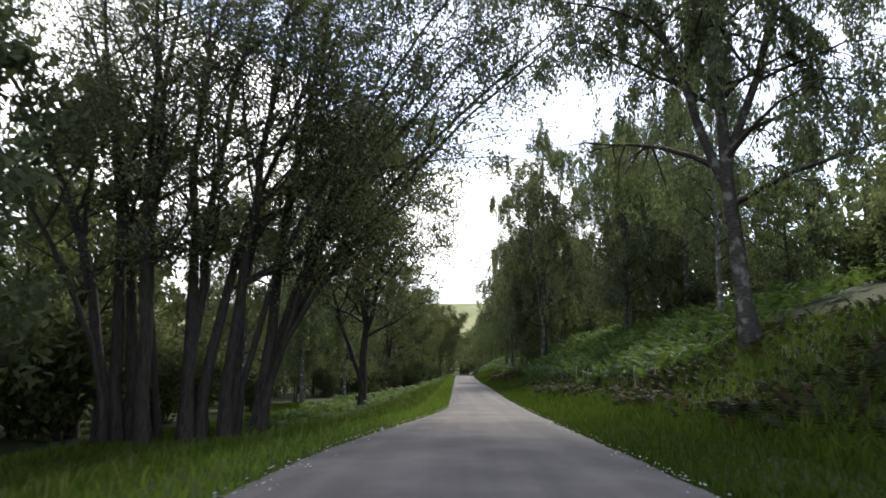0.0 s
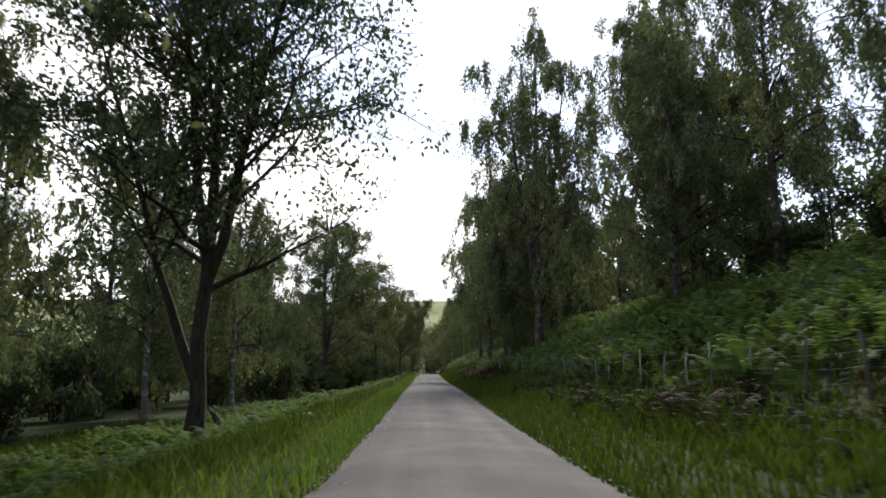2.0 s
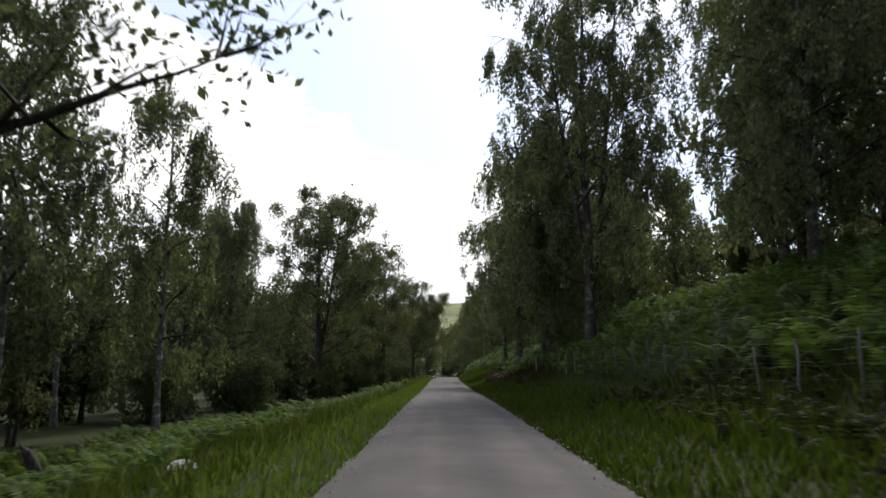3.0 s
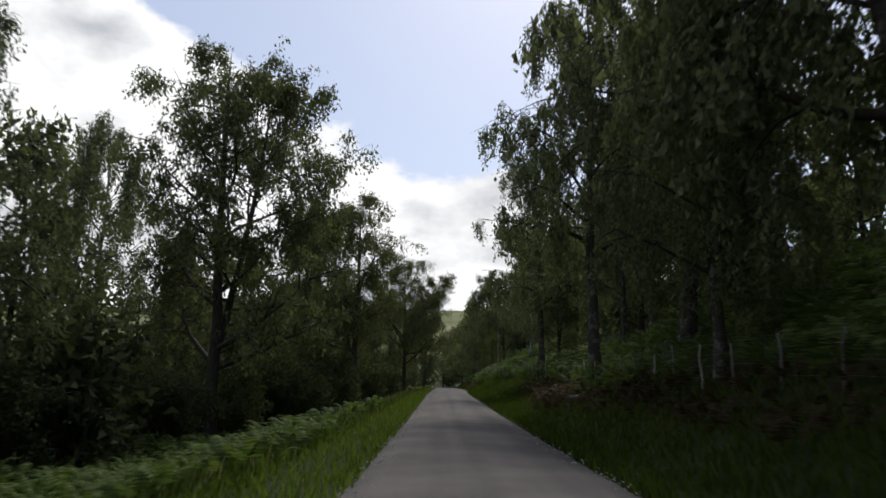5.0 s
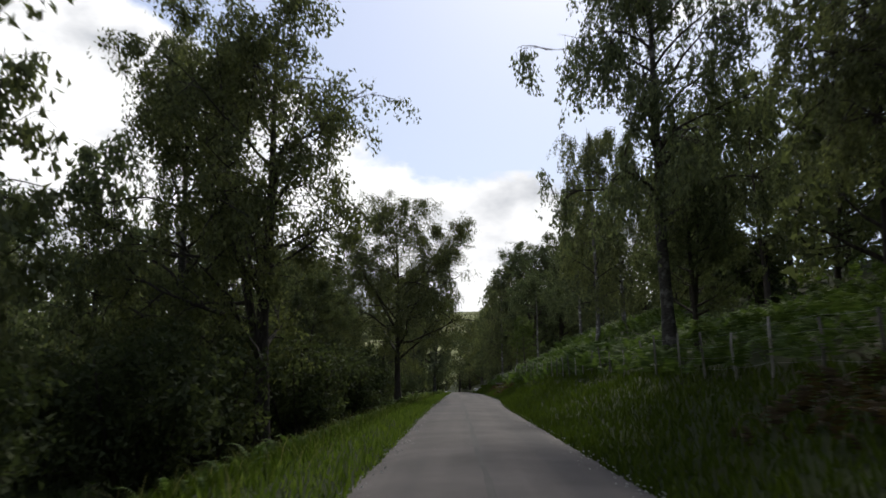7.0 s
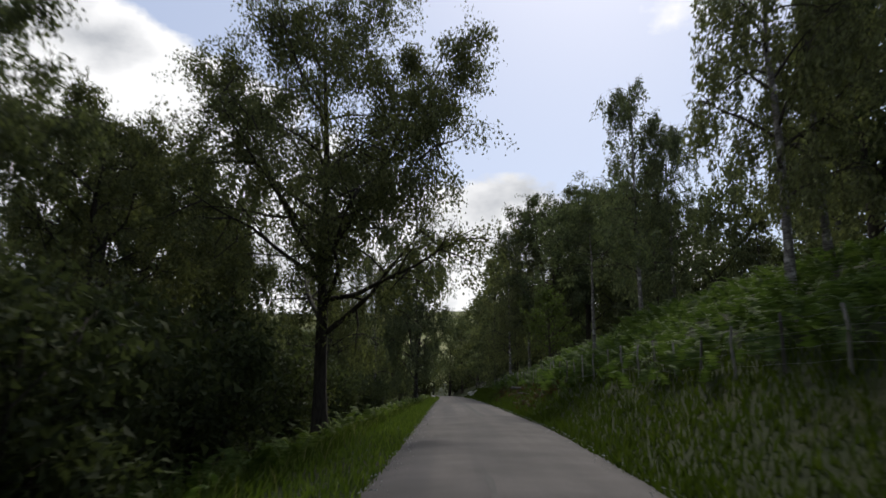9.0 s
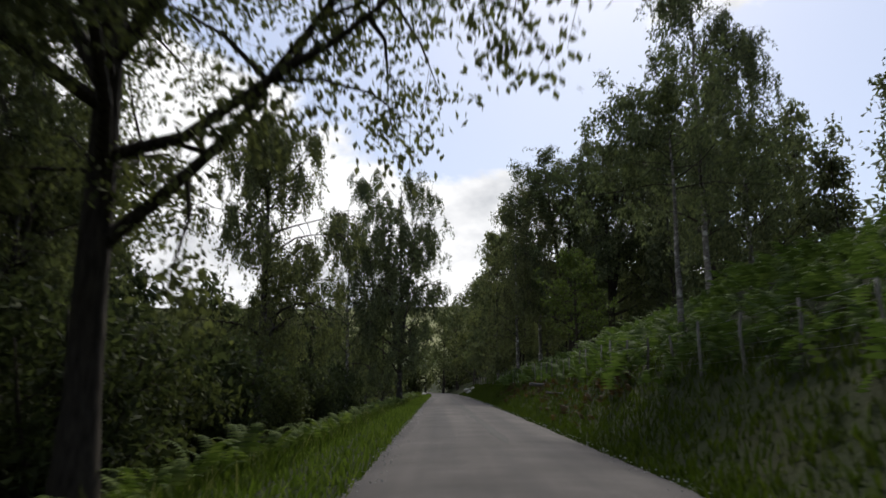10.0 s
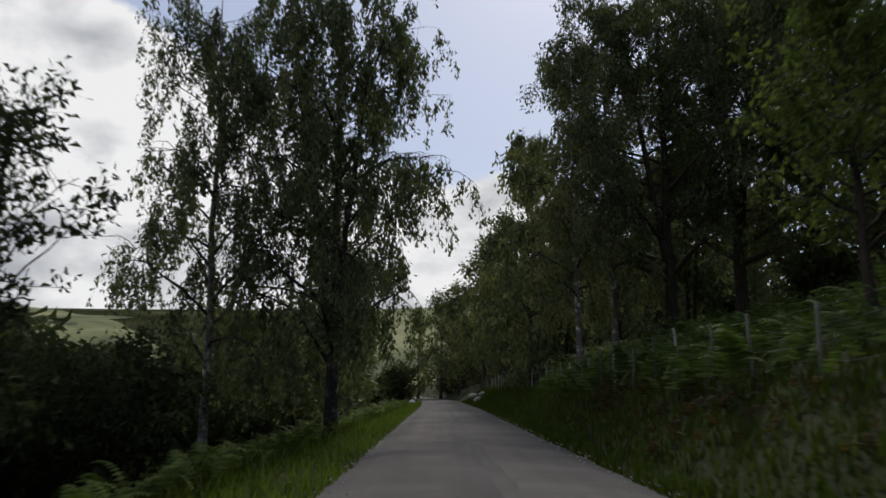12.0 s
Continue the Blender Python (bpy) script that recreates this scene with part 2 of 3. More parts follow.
class Tubes:
    """Collects tapered tubes into one mesh."""

    def __init__(self):
        self.v, self.f, self.n = [], [], 0

    def add(self, pts, radii, sides):
        pts = np.asarray(pts, float)
        n, base = len(pts), self.n
        along = np.gradient(pts, axis=0)
        along /= np.linalg.norm(along, axis=1, keepdims=True) + 1e-9
        ref = np.array([0.0, 0.0, 1.0]) if abs(along[0][2]) < 0.8 else np.array([1.0, 0.0, 0.0])
        a = np.cross(along, ref)
        a /= np.linalg.norm(a, axis=1, keepdims=True) + 1e-9
        b = np.cross(along, a)
        ang = np.arange(sides) * 2 * np.pi / sides
        ring = pts[:, None] + (a[:, None] * np.cos(ang)[None, :, None] + b[:, None] * np.sin(ang)[None, :, None]) * np.asarray(radii)[:, None, None]
        self.v.append(ring.reshape(-1, 3))
        self.n += n * sides
        for i in range(n - 1):
            for k in range(sides):
                p, q = base + i * sides + k, base + i * sides + (k + 1) % sides
                self.f.append((p, q, q + sides, p + sides))
        self.f.append(tuple(base + (n - 1) * sides + k for k in range(sides)))

    def mesh(self, name, mat):
        return mesh_data(name, np.concatenate(self.v), self.f, mat, True)


def leaf_quads(points, size, rng, droop=0.3, slim=0.55, plain=False):
    """One small pointed leaf, a folded rhomb, at every point."""
    n = len(points)
    d = rng.normal(size=(n, 3))
    d[:, 2] -= droop * 2
    d /= np.linalg.norm(d, axis=1, keepdims=True) + 1e-9
    s = np.cross(d, rng.normal(size=(n, 3)))
    s /= np.linalg.norm(s, axis=1, keepdims=True) + 1e-9
    up = np.cross(d, s)
    ln = (size * rng.uniform(0.7, 1.35, n))[:, None]
    if plain:
        v = np.stack([points, points + d * ln * 0.75 + s * ln * slim * 0.6, points + d * ln * 1.1 - s * ln * slim * 0.45], 1).reshape(-1, 3)
        return v, np.arange(n * 3).reshape(n, 3)
    mid = points + d * ln * 0.5
    v = np.stack([points, mid + s * ln * slim * 0.5 + up * ln * 0.1, points + d * ln, mid - s * ln * slim * 0.5 + up * ln * 0.1], 1).reshape(-1, 3)
    f = np.arange(n * 4).reshape(n, 4)
    return v, f


def bend(start, way, length, n, rng, lift=0.0, wobble=0.12):
    """A branch's line: it sets off along way and turns up or down by lift on its way."""
    pts, p, w = [np.array(start, float)], np.array(start, float), np.array(way, float)
    w /= np.linalg.norm(w)
    for _ in range(n):
        w = w + rng.normal(size=3) * wobble + np.array([0, 0, lift / n])
        w /= np.linalg.norm(w)
        p = p + w * length / n
        pts.append(p.copy())
    return np.array(pts)


def on_line(pts, u):
    x = u * (len(pts) - 1)
    i = min(int(x), len(pts) - 2)
    return pts[i] + (pts[i + 1] - pts[i]) * (x - i)


def grow_tree(seed, height, stems=((0, 0, 0, 0, 1.0, 0),), girth=0.16, first=0.25, limbs=22, reach=3.2, shape=(0.6, 1.0, 0.35),
              rise=0.5, lift=0.4, subs=7, twigs=5, twig=0.7, hang=0.0, leaves=9, leaf=0.11, plain=False, spread=0.16, wob=0.05, inner=0.25, steer=(0, 0), curve=0.9, folded=False, bunch=0.4):
    """Stems, limbs with their side branches and twigs, and leaves. Returns stem tubes, limb tubes and the leaf mesh's raw parts."""
    rng = np.random.default_rng(seed)
    trunks, boughs, spots = [], [], []
    main = None
    for sx, sy, lx, ly, part_h, z0, *own in stems:
        far, stout, count = own or (1.0, 1.0, limbs)
        arm = reach * far
        h = height * part_h
        r0 = girth * (0.55 + 0.45 * part_h) * (1.0 if z0 <= 0 else 0.62) * stout
        n = 6 if plain else 10
        ts = np.linspace(0, 1, n + 1)
        line = np.stack([sx + lx * h * ts ** curve + np.cumsum(rng.normal(size=n + 1)) * wob * h * 0.06,
                         sy + ly * h * ts ** curve + np.cumsum(rng.normal(size=n + 1)) * wob * h * 0.06, z0 + (h - z0) * ts], 1)
        line[0] = (sx, sy, -0.3 if z0 <= 0 else z0)
        if z0 > 0:
            line += on_line(main, z0 / main[-1][2]) - line[0]
        if main is None:
            main = line
        rad = r0 * (1 - ts) ** 0.85 + 0.012
        if z0 <= 0:
            rad[0] *= 1.45
        stem = Tubes()
        stem.add(line, rad, 6 if plain else 9)
        trunks.append(stem)
        wood = None
        for k in range(count):
            if wood is None or not plain:
                wood = Tubes()
                boughs.append(wood)
            u = first + (0.97 - first) * (k + rng.random()) / count
            p = on_line(line, u)
            v = (u - first) / (1 - first)
            span = arm * np.interp(v, (0, 0.4, 1), shape) * rng.uniform(0.75, 1.08)
            az = k * 2.4 + rng.normal() * 0.5
            way = np.array([math.cos(az) + steer[0], math.sin(az) + steer[1], rise + 0.5 * v + rng.normal() * 0.15])
            lim = bend(p, way, span, 3 if plain else 5, rng, lift, 0.16)
            r1 = max(0.018, min(r0 * (1 - u) ** 0.85 * 0.6, 0.03 * span))
            wood.add(lim, np.linspace(r1, 0.008, len(lim)), 3 if plain else 5)
            for _ in range(subs):
                w = rng.uniform(inner, 1.0)
                q = on_line(lim, w)
                side = rng.normal(size=3) + (lim[-1] - lim[0]) / span
                side[2] += 0.25 - hang * 0.3
                sub = bend(q, side, span * rng.uniform(0.22, 0.45), 3, rng, 0.1 - hang, 0.2)
                wood.add(sub[::3] if plain else sub, np.linspace(max(0.008, r1 * 0.4), 0.005, 2 if plain else 4), 3)
                for _ in range(twigs):
                    o = on_line(sub, rng.uniform(bunch, 1.0))
                    tw = rng.normal(size=3) * (1 - 0.5 * hang)
                    tw[2] -= hang * 1.6
                    tl = twig * rng.uniform(0.5, 1.3)
                    t3 = bend(o, tw, tl, 2, rng, -hang, 0.2)
                    if not plain:
                        wood.add(t3[[0, 2]], (0.006, 0.003), 3)
                    m = max(1, int(leaves * rng.uniform(0.7, 1.3)))
                    us = rng.uniform(0.1, 1.0, m)[:, None]
                    spots.append(t3[0] * (1 - us) ** 2 + 2 * t3[1] * us * (1 - us) + t3[2] * us ** 2 + rng.normal(size=(m, 3)) * spread * np.array([1, 1, 0.8]))
    v, f = leaf_quads(np.concatenate(spots), leaf, rng, 0.3 + hang, plain=not folded)
    return trunks, boughs, v, f


def tree_thing(name, label, category, bark, leafmat, group="", **kw):
    trunks, boughs, v, f = grow_tree(**kw)
    ob = tagged(new(name), label, category, group)
    if kw.get("plain"):
        for t in trunks:
            child("trunk", t.mesh("trunk", bark), ob)
        for t in boughs:
            child("branchwork", t.mesh("branchwork", BARK), ob, kind="stuff")
    else:
        for t in trunks:
            child("trunk", t.mesh("trunk", bark), ob)
        for t in boughs:
            child("limb", t.mesh("limb", BARK), ob)
    child("crown", mesh_data("crown", v, f, leafmat), ob, kind="stuff")
    return ob


# ---------------------------------------------------------------- the ground
def fence_x(y):
    """The line of the fence on the right bank."""
    return 7.0 - 0.9 * smooth(40, 86, y) - 0.75 * smooth(100, 160, y) + min(0.0, road_x(y) - 1.0) * smooth(190, 230, y)


def ground_z(x, y):
    """Height of the land: verges, a bank rising right, low ground left, far hills."""
    c, z0 = road_x(y), road_z(y)
    s = x - c
    z = z0
    edge = half_width(y)
    if s > 0:
        foot = fence_x(y) - c
        fence = 0.5 + 0.3 * smooth(45, 85, y) + 0.3 * smooth(95, 112, y)
        z += fence * smooth(edge, foot, s)
        if s > foot - 0.6:
            u = min(s - foot + 0.6, 62)
            steep = 1.0 - 0.42 * smooth(92, 106, y) * smooth(146, 126, y) - 0.42 * smooth(164, 184, y)
            z += steep * (0.62 * u - 0.016 * u * u if u < 10 else 4.6 + 0.3 * (u - 10) - 0.0018 * (u - 10) ** 2)
            z -= 0.12 * max(0, s - 66)
    else:
        edge += side_bay(y)
        d = -s
        z -= (1.25 + 0.5 * smooth(88, 100, y)) * smooth(edge + 0.6, edge + 7.5, d) + 2.2 * smooth(13, 60, d)
    z -= 0.05 + 0.12 * smooth(edge + 0.12, edge - 0.25, abs(s))
    z += 0.18 * noise.noise((x * 0.22, y * 0.22, 3.0)) * smooth(2.6, 5.0, abs(s))
    far = math.hypot(x, y - 90)
    if far > 260:
        hill = 118 + 34 * noise.noise((x * 0.0016, y * 0.0016, 7.0)) + 10 * noise.noise((x * 0.006, y * 0.006, 1.0))
        z = z * (1 - smooth(260, 480, far)) + (hill * smooth(420, 1100, far) - 8 * smooth(260, 380, far))
    return z


def axis_steps(near, first, grow, limit):
    out, v, d = [], near, first
    while v < limit:
        out.append(v)
        d *= grow
        v += d
    return out + [limit]


xs_right = axis_steps(0.0, 0.32, 1.08, 2600)
xs = sorted({round(-v, 3) for v in xs_right} | {round(v, 3) for v in xs_right})
ys = sorted([round(-v, 3) for v in axis_steps(15.0, 2.0, 1.2, 2400)] + [round(-14 + 1.25 * i, 3) for i in range(257)] + [round(v, 3) for v in axis_steps(308.0, 2.0, 1.1, 3200)])
gv = [(x + road_x(y) * (1 if abs(x) < 60 else 0), y, ground_z(x + road_x(y) * (1 if abs(x) < 60 else 0), y) - (0.1 if abs(x) < 1.2 else 0)) for y in ys for x in xs]
gw = len(xs)
gf = [(j * gw + i, j * gw + i + 1, (j + 1) * gw + i + 1, (j + 1) * gw + i) for j in range(len(ys) - 1) for i in range(gw - 1)]
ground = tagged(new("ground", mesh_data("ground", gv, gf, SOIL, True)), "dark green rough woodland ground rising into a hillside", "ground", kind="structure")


def left_edge(y):
    return -half_width(y) - side_bay(y)


rv, rf = [], []
rys = [-14 + 0.7 * i for i in range(470)]
for y in rys:
    c = road_x(y)
    lo = left_edge(y) + 0.1 * noise.noise((y * 0.5, 0, 0)) + 0.05 * noise.noise((y * 2.1, 4, 0))
    hi = half_width(y) + 0.1 * noise.noise((y * 0.45, 9, 0)) + 0.05 * noise.noise((y * 1.9, 2, 0))
    for k in range(9):
        u = k / 8
        x = c + lo + (hi - lo) * u
        rv.append((x, y, road_z(y) + 0.015 + 0.04 * math.sin(math.pi * u) - (0.08 if k in (0, 8) else 0)))
for j in range(len(rys) - 1):
    for k in range(8):
        rf.append((j * 9 + k, j * 9 + k + 1, (j + 1) * 9 + k + 1, (j + 1) * 9 + k))
road = tagged(new("road", mesh_data("road", rv, rf, ASPHALT, True)), "narrow worn grey asphalt single-track road between grass verges", "road", kind="structure")


# ---------------------------------------------------------------- trees near the road
def stand(ob, x, y, turn=0.0, size=1.0, sink=0.0, lean=(0.0, 0.0)):
    ob.matrix_basis = pose(x, y, ground_z(x, y) - sink, lean[0], lean[1], turn) @ Matrix.Scale(size, 4)
    return ob


def plant(ob, x, y, turn=0.0, size=1.0, lean=(0.0, 0.0)):
    """A copy of a grown tree, standing at x, y."""
    c = copy_thing(ob, pose(x, y, ground_z(x, y) - 0.05, lean[0], lean[1], turn))
    c.scale = (size, size, size)
    return c


# many-stemmed alder beside the lay-by: a fan of dark stems, its crown reaching over the road
alder_stems = [(1.0, 1.6, 0.12, 0.05, 1.0, 0), (1.1, 1.9, 0.45, -0.02, 0.93, 0, 1.0, 0.7, 11), (0.4, 1.0, 0.05, 0.1, 0.95, 0), (0.5, 0.6, 0.18, -0.12, 0.9, 0),
               (-0.2, -0.2, -0.02, 0.0, 1.0, 0), (-0.3, 0.1, 0.10, 0.05, 0.96, 0), (-0.8, -1.4, -0.06, -0.02, 0.95, 0), (-0.9, -1.2, 0.06, -0.08, 0.9, 0),
               (-1.5, -0.9, -0.12, 0.02, 0.95, 0), (1.2, 1.4, 0.5, 0.0, 0.85, 0, 1.0, 0.6, 12), (-1.8, -1.2, -0.42, 0.05, 0.85, 0), (-1.4, -0.6, -0.22, 0.1, 0.9, 0), (0.0, 0.3, 0.24, 0.12, 0.85, 0), (0.9, 1.7, 0.62, -0.02, 0.94, 0, 1.0, 0.55, 16), (0.6, 1.2, 0.5, -0.06, 1.0, 0, 1.0, 0.55, 14),
               (1.0, 1.4, 0.85, -0.05, 0.92, 0, 1.1, 0.5, 15), (1.1, 1.8, 0.75, 0.05, 1.0, 0, 1.0, 0.5, 13), (-1.6, -1.5, -0.55, -0.1, 0.85, 0, 1.0, 0.5, 12), (-0.9, 0.2, -0.3, 0.1, 0.95, 0, 1.0, 0.5, 12)]
alder_stems = [(sx * 1.4, *rest) for sx, *rest in alder_stems]
alder = tree_thing("alder_tree", "many-stemmed alder with dark bare stems fanning out over the verge", "tree", BARK, LEAF_ALDER,
                   seed=11, height=17.5, stems=alder_stems, folded=True, curve=1.7, girth=0.21, first=0.3, limbs=12, reach=6.3, shape=(0.55, 1.0, 0.9), rise=0.95, lift=0.1,
                   subs=7, twigs=5, twig=1.0, leaves=12, leaf=0.14, spread=0.17, wob=0.09, steer=(0.75, 0))
stand(alder, -11.0, 28.6, 0, 1.25)

# lone alder with a forked trunk on the grass
fork = tree_thing("alder_tree", "dark forked alder with a spreading crown standing in bracken", "tree", BARK, LEAF_ALDER,
                  seed=21, height=14.0, stems=((0.1, 0, 0.02, 0, 1.0, 0), (0.0, 0, -0.3, 0.05, 0.85, 1.6), (0.1, 0.1, 0.13, 0.07, 1.1, 4.2), (0.1, 0.1, -0.1, 0.07, 1.1, 4.6)),
                  folded=True, girth=0.21, first=0.27, limbs=20, reach=5.6, shape=(0.95, 1.0, 0.5), rise=0.6, lift=0.2, subs=8, twigs=5, twig=0.9, leaves=12, leaf=0.17, spread=0.2, wob=0.06)
stand(fork, -6.9, 45.2, 0, 1.2)

# tall birches with hanging twigs: four habits
BIRCH = dict(first=0.2, rise=0.8, lift=-0.5, hang=1.0, twig=1.7, leaf=0.17, spread=0.09)
birch_a = tree_thing("birch_tree", "tall silver birch with hanging twigs and dark crown", "tree", BIRCH_BARK, LEAF_BIRCH, "birches along the road",
                     seed=31, height=18.5, girth=0.24, limbs=30, reach=4.9, shape=(0.9, 1.0, 0.4), subs=8, twigs=5, leaves=30, **{**BIRCH, "first": 0.26})
birch_b = tree_thing("birch_tree", "tall pale-barked birch with hanging twigs", "tree", PALE_BARK, LEAF_BIRCH, "birches along the road",
                     seed=32, height=18.0, girth=0.16, limbs=28, reach=4.0, shape=(0.7, 1.0, 0.5), subs=7, twigs=4, leaves=26, **BIRCH)
birch_c = tree_thing("birch_tree", "broad birch with dense drooping foliage", "tree", BIRCH_BARK, LEAF_BIRCH, "birches along the road",
                     seed=33, height=19.5, girth=0.22, stems=((0, 0, 0, 0, 1.0, 0), (0.2, 0.1, 0.11, 0.03, 1.0, 3.5), (-0.2, 0, -0.11, -0.03, 0.92, 3.0)),
                     limbs=18, reach=5.4, shape=(1.0, 0.95, 0.6), subs=7, twigs=5, leaves=26, **{**BIRCH, "first": 0.08, "leaf": 0.19})
birch_d = tree_thing("birch_tree", "old leaning birch with a wide crown hanging over the road", "tree", BIRCH_BARK, LEAF_BIRCH, "birches along the road",
                     seed=36, height=20.0, girth=0.3, stems=((0, 0, -0.06, 0, 1.0, 0), (0, 0, -0.2, 0.02, 0.95, 5.5), (0, 0, 0.2, -0.03, 0.9, 6.5)),
                     limbs=18, reach=6.4, shape=(1.0, 1.0, 0.6), subs=8, twigs=6, leaves=28, **{**BIRCH, "first": 0.25})
stand(birch_d, 10.1, 26.5, 0, 1.05)
stand(birch_a, 7.7, 87.6, 200, 1.0, lean=(0.0, -7.0))
stand(birch_b, 15.7, 44.6, 10)
stand(birch_c, 8.7, 77.5, 0, 1.25)

# oaks: wide limbs, dark crowns
OAK = dict(rise=0.35, lift=0.25, leaf=0.19, spread=0.17)
oak = tree_thing("oak_tree", "big dark oak with long bare limbs and a wide crown", "tree", BARK, LEAF_OAK,
                 seed=41, height=18.0, girth=0.28, stems=((0, 0, 0.0, 0, 1.0, 0), (0, 0, 0.3, -0.05, 0.9, 7.0, 0.6, 0.8, 11), (0, 0, -0.3, 0, 0.85, 6.5, 0.6, 0.8, 11)), first=0.2, limbs=24, reach=8.3,
                 shape=(1.0, 0.85, 0.4), subs=9, twigs=5, leaves=44, folded=True, hang=0.5, twig=1.2, steer=(0.3, -0.4), **{**OAK, "leaf": 0.135, "spread": 0.2, "lift": -0.1})
stand(oak, -4.1, 143.9, 0, 0.8)
oak_b = tree_thing("broadleaf_tree", "tall broadleaf tree with a heavy dark crown", "tree", BARK, LEAF_OAK, "broadleaf trees beside the road",
                   seed=42, height=18.5, girth=0.3, stems=((0, 0, 0, 0, 1.0, 0), (0.1, 0, 0.14, 0.05, 0.97, 3.8)), first=0.14, limbs=20, reach=6.4,
                   shape=(0.9, 1.0, 0.35), subs=8, twigs=5, leaves=26, hang=0.55, twig=1.1, **OAK)
stand(oak_b, -10.2, 97.0, 30, 1.0)

# small trees
rowan = tree_thing("rowan_tree", "small round bright green rowan on the bracken slope", "tree", BARK, LEAF_BRIGHT,
                   seed=51, height=6.4, girth=0.1, first=0.2, limbs=26, reach=2.5, shape=(1.0, 1.0, 0.3), rise=0.6, lift=0.4, subs=6, twigs=4, twig=0.5, leaves=9, leaf=0.16, spread=0.14)
stand(rowan, 7.9, 177.0, 0, 0.95)
slim = tree_thing("rowan_tree", "slim pale-trunked tree with a flat spreading crown", "tree", PALE_BARK, LEAF_BIRCH,
                  seed=52, height=9.2, girth=0.12, first=0.62, limbs=20, reach=3.8, shape=(1.0, 1.0, 0.7), rise=0.25, lift=0.05, subs=7, twigs=5, twig=0.6, leaves=18, steer=(-0.35, 0), leaf=0.17, spread=0.14, hang=0.4)
stand(slim, 7.25, 157.0, 0, 0.8)
ash = tree_thing("young_ash_tree", "young open-crowned ash above dark shrubs", "tree", BARK, LEAF_SHRUB,
                 seed=53, height=8.6, girth=0.09, first=0.3, limbs=26, reach=2.6, shape=(0.9, 1.0, 0.4), rise=0.9, lift=0.5, subs=4, twigs=3, twig=0.5, leaves=9, leaf=0.18, spread=0.12)
stand(ash, -7.5, 177.0, 0, 0.95)

# plainer trees for the depth of the wood
wood_birch = tree_thing("birch_tree", "birch in the wood with hanging foliage", "tree", BIRCH_BARK, LEAF_BIRCH, "trees of the wood",
                        seed=61, height=16.0, girth=0.17, first=0.08, limbs=24, reach=3.4, shape=(0.8, 1.0, 0.45), rise=0.7, lift=-0.5, hang=0.8, subs=3, twigs=3, twig=1.5,
                        leaves=16, leaf=0.38, spread=0.2, plain=True)
wood_oak = tree_thing("broadleaf_tree", "broadleaf tree in the wood with a full dark crown", "tree", BARK, LEAF_OAK, "trees of the wood",
                      seed=62, height=14.5, girth=0.2, first=0.05, limbs=26, reach=4.2, shape=(0.9, 1.0, 0.3), rise=0.5, lift=0.2, hang=0.2, subs=3, twigs=3, twig=1.0,
                      leaves=16, leaf=0.4, spread=0.36, plain=True)
wood_alder = tree_thing("alder_tree", "thin dark-stemmed alder in the wood", "tree", BARK, LEAF_ALDER, "trees of the wood",
                        seed=63, height=14.0, girth=0.13, stems=((0, 0, 0, 0, 1.0, 0), (0.3, 0.1, 0.12, 0.02, 0.85, 0)), first=0.12, limbs=13, reach=3.0, shape=(0.7, 1.0, 0.4), rise=0.7,
                        lift=0.1, hang=0.2, subs=3, twigs=3, twig=1.0, leaves=16, leaf=0.38, spread=0.32, plain=True)
shrub = tree_thing("shrub", "dense dark green shrub under the trees", "shrub", BARK, LEAF_SHRUB, "undergrowth shrubs",
                   seed=71, height=3.8, girth=0.06, stems=((0, 0, 0, 0, 1.0, 0), (0.4, 0.2, 0.3, 0.1, 0.9, 0), (-0.4, 0, -0.3, 0, 0.9, 0), (0, -0.4, 0, -0.3, 0.8, 0), (0, 0.4, 0.05, 0.3, 0.85, 0)),
                   first=0.05, limbs=6, reach=1.7, shape=(1.0, 1.0, 0.5), rise=0.4, lift=0.2, subs=3, twigs=2, twig=0.6, leaves=13, leaf=0.36, spread=0.3, plain=True)
low_shrub = tree_thing("shrub", "leafy dark green shrub beside the bracken", "shrub", BARK, LEAF_SHRUB, "undergrowth shrubs",
                       seed=72, height=3.8, girth=0.06, stems=((0, 0, 0, 0, 1.0, 0), (0.4, 0.2, 0.3, 0.1, 0.9, 0), (-0.4, 0, -0.3, 0, 0.9, 0), (0, -0.4, 0, -0.3, 0.8, 0), (0, 0.4, 0.05, 0.3, 0.85, 0)),
                       first=0.05, limbs=6, reach=1.7, shape=(1.0, 1.0, 0.5), rise=0.4, lift=0.2, subs=3, twigs=3, twig=0.6, leaves=26, leaf=0.17, spread=0.22, plain=True)
stand(low_shrub, -9.6, 105.0)
WOODS = (wood_birch, wood_oak, wood_alder)
stand(wood_birch, 16.5, 70.0, 0, 1.25)
stand(wood_oak, 17.5, 150.0, 0, 0.9)
stand(wood_alder, -14.8, 62.0, 0, 0.5)
stand(shrub, -11.0, 86.0)

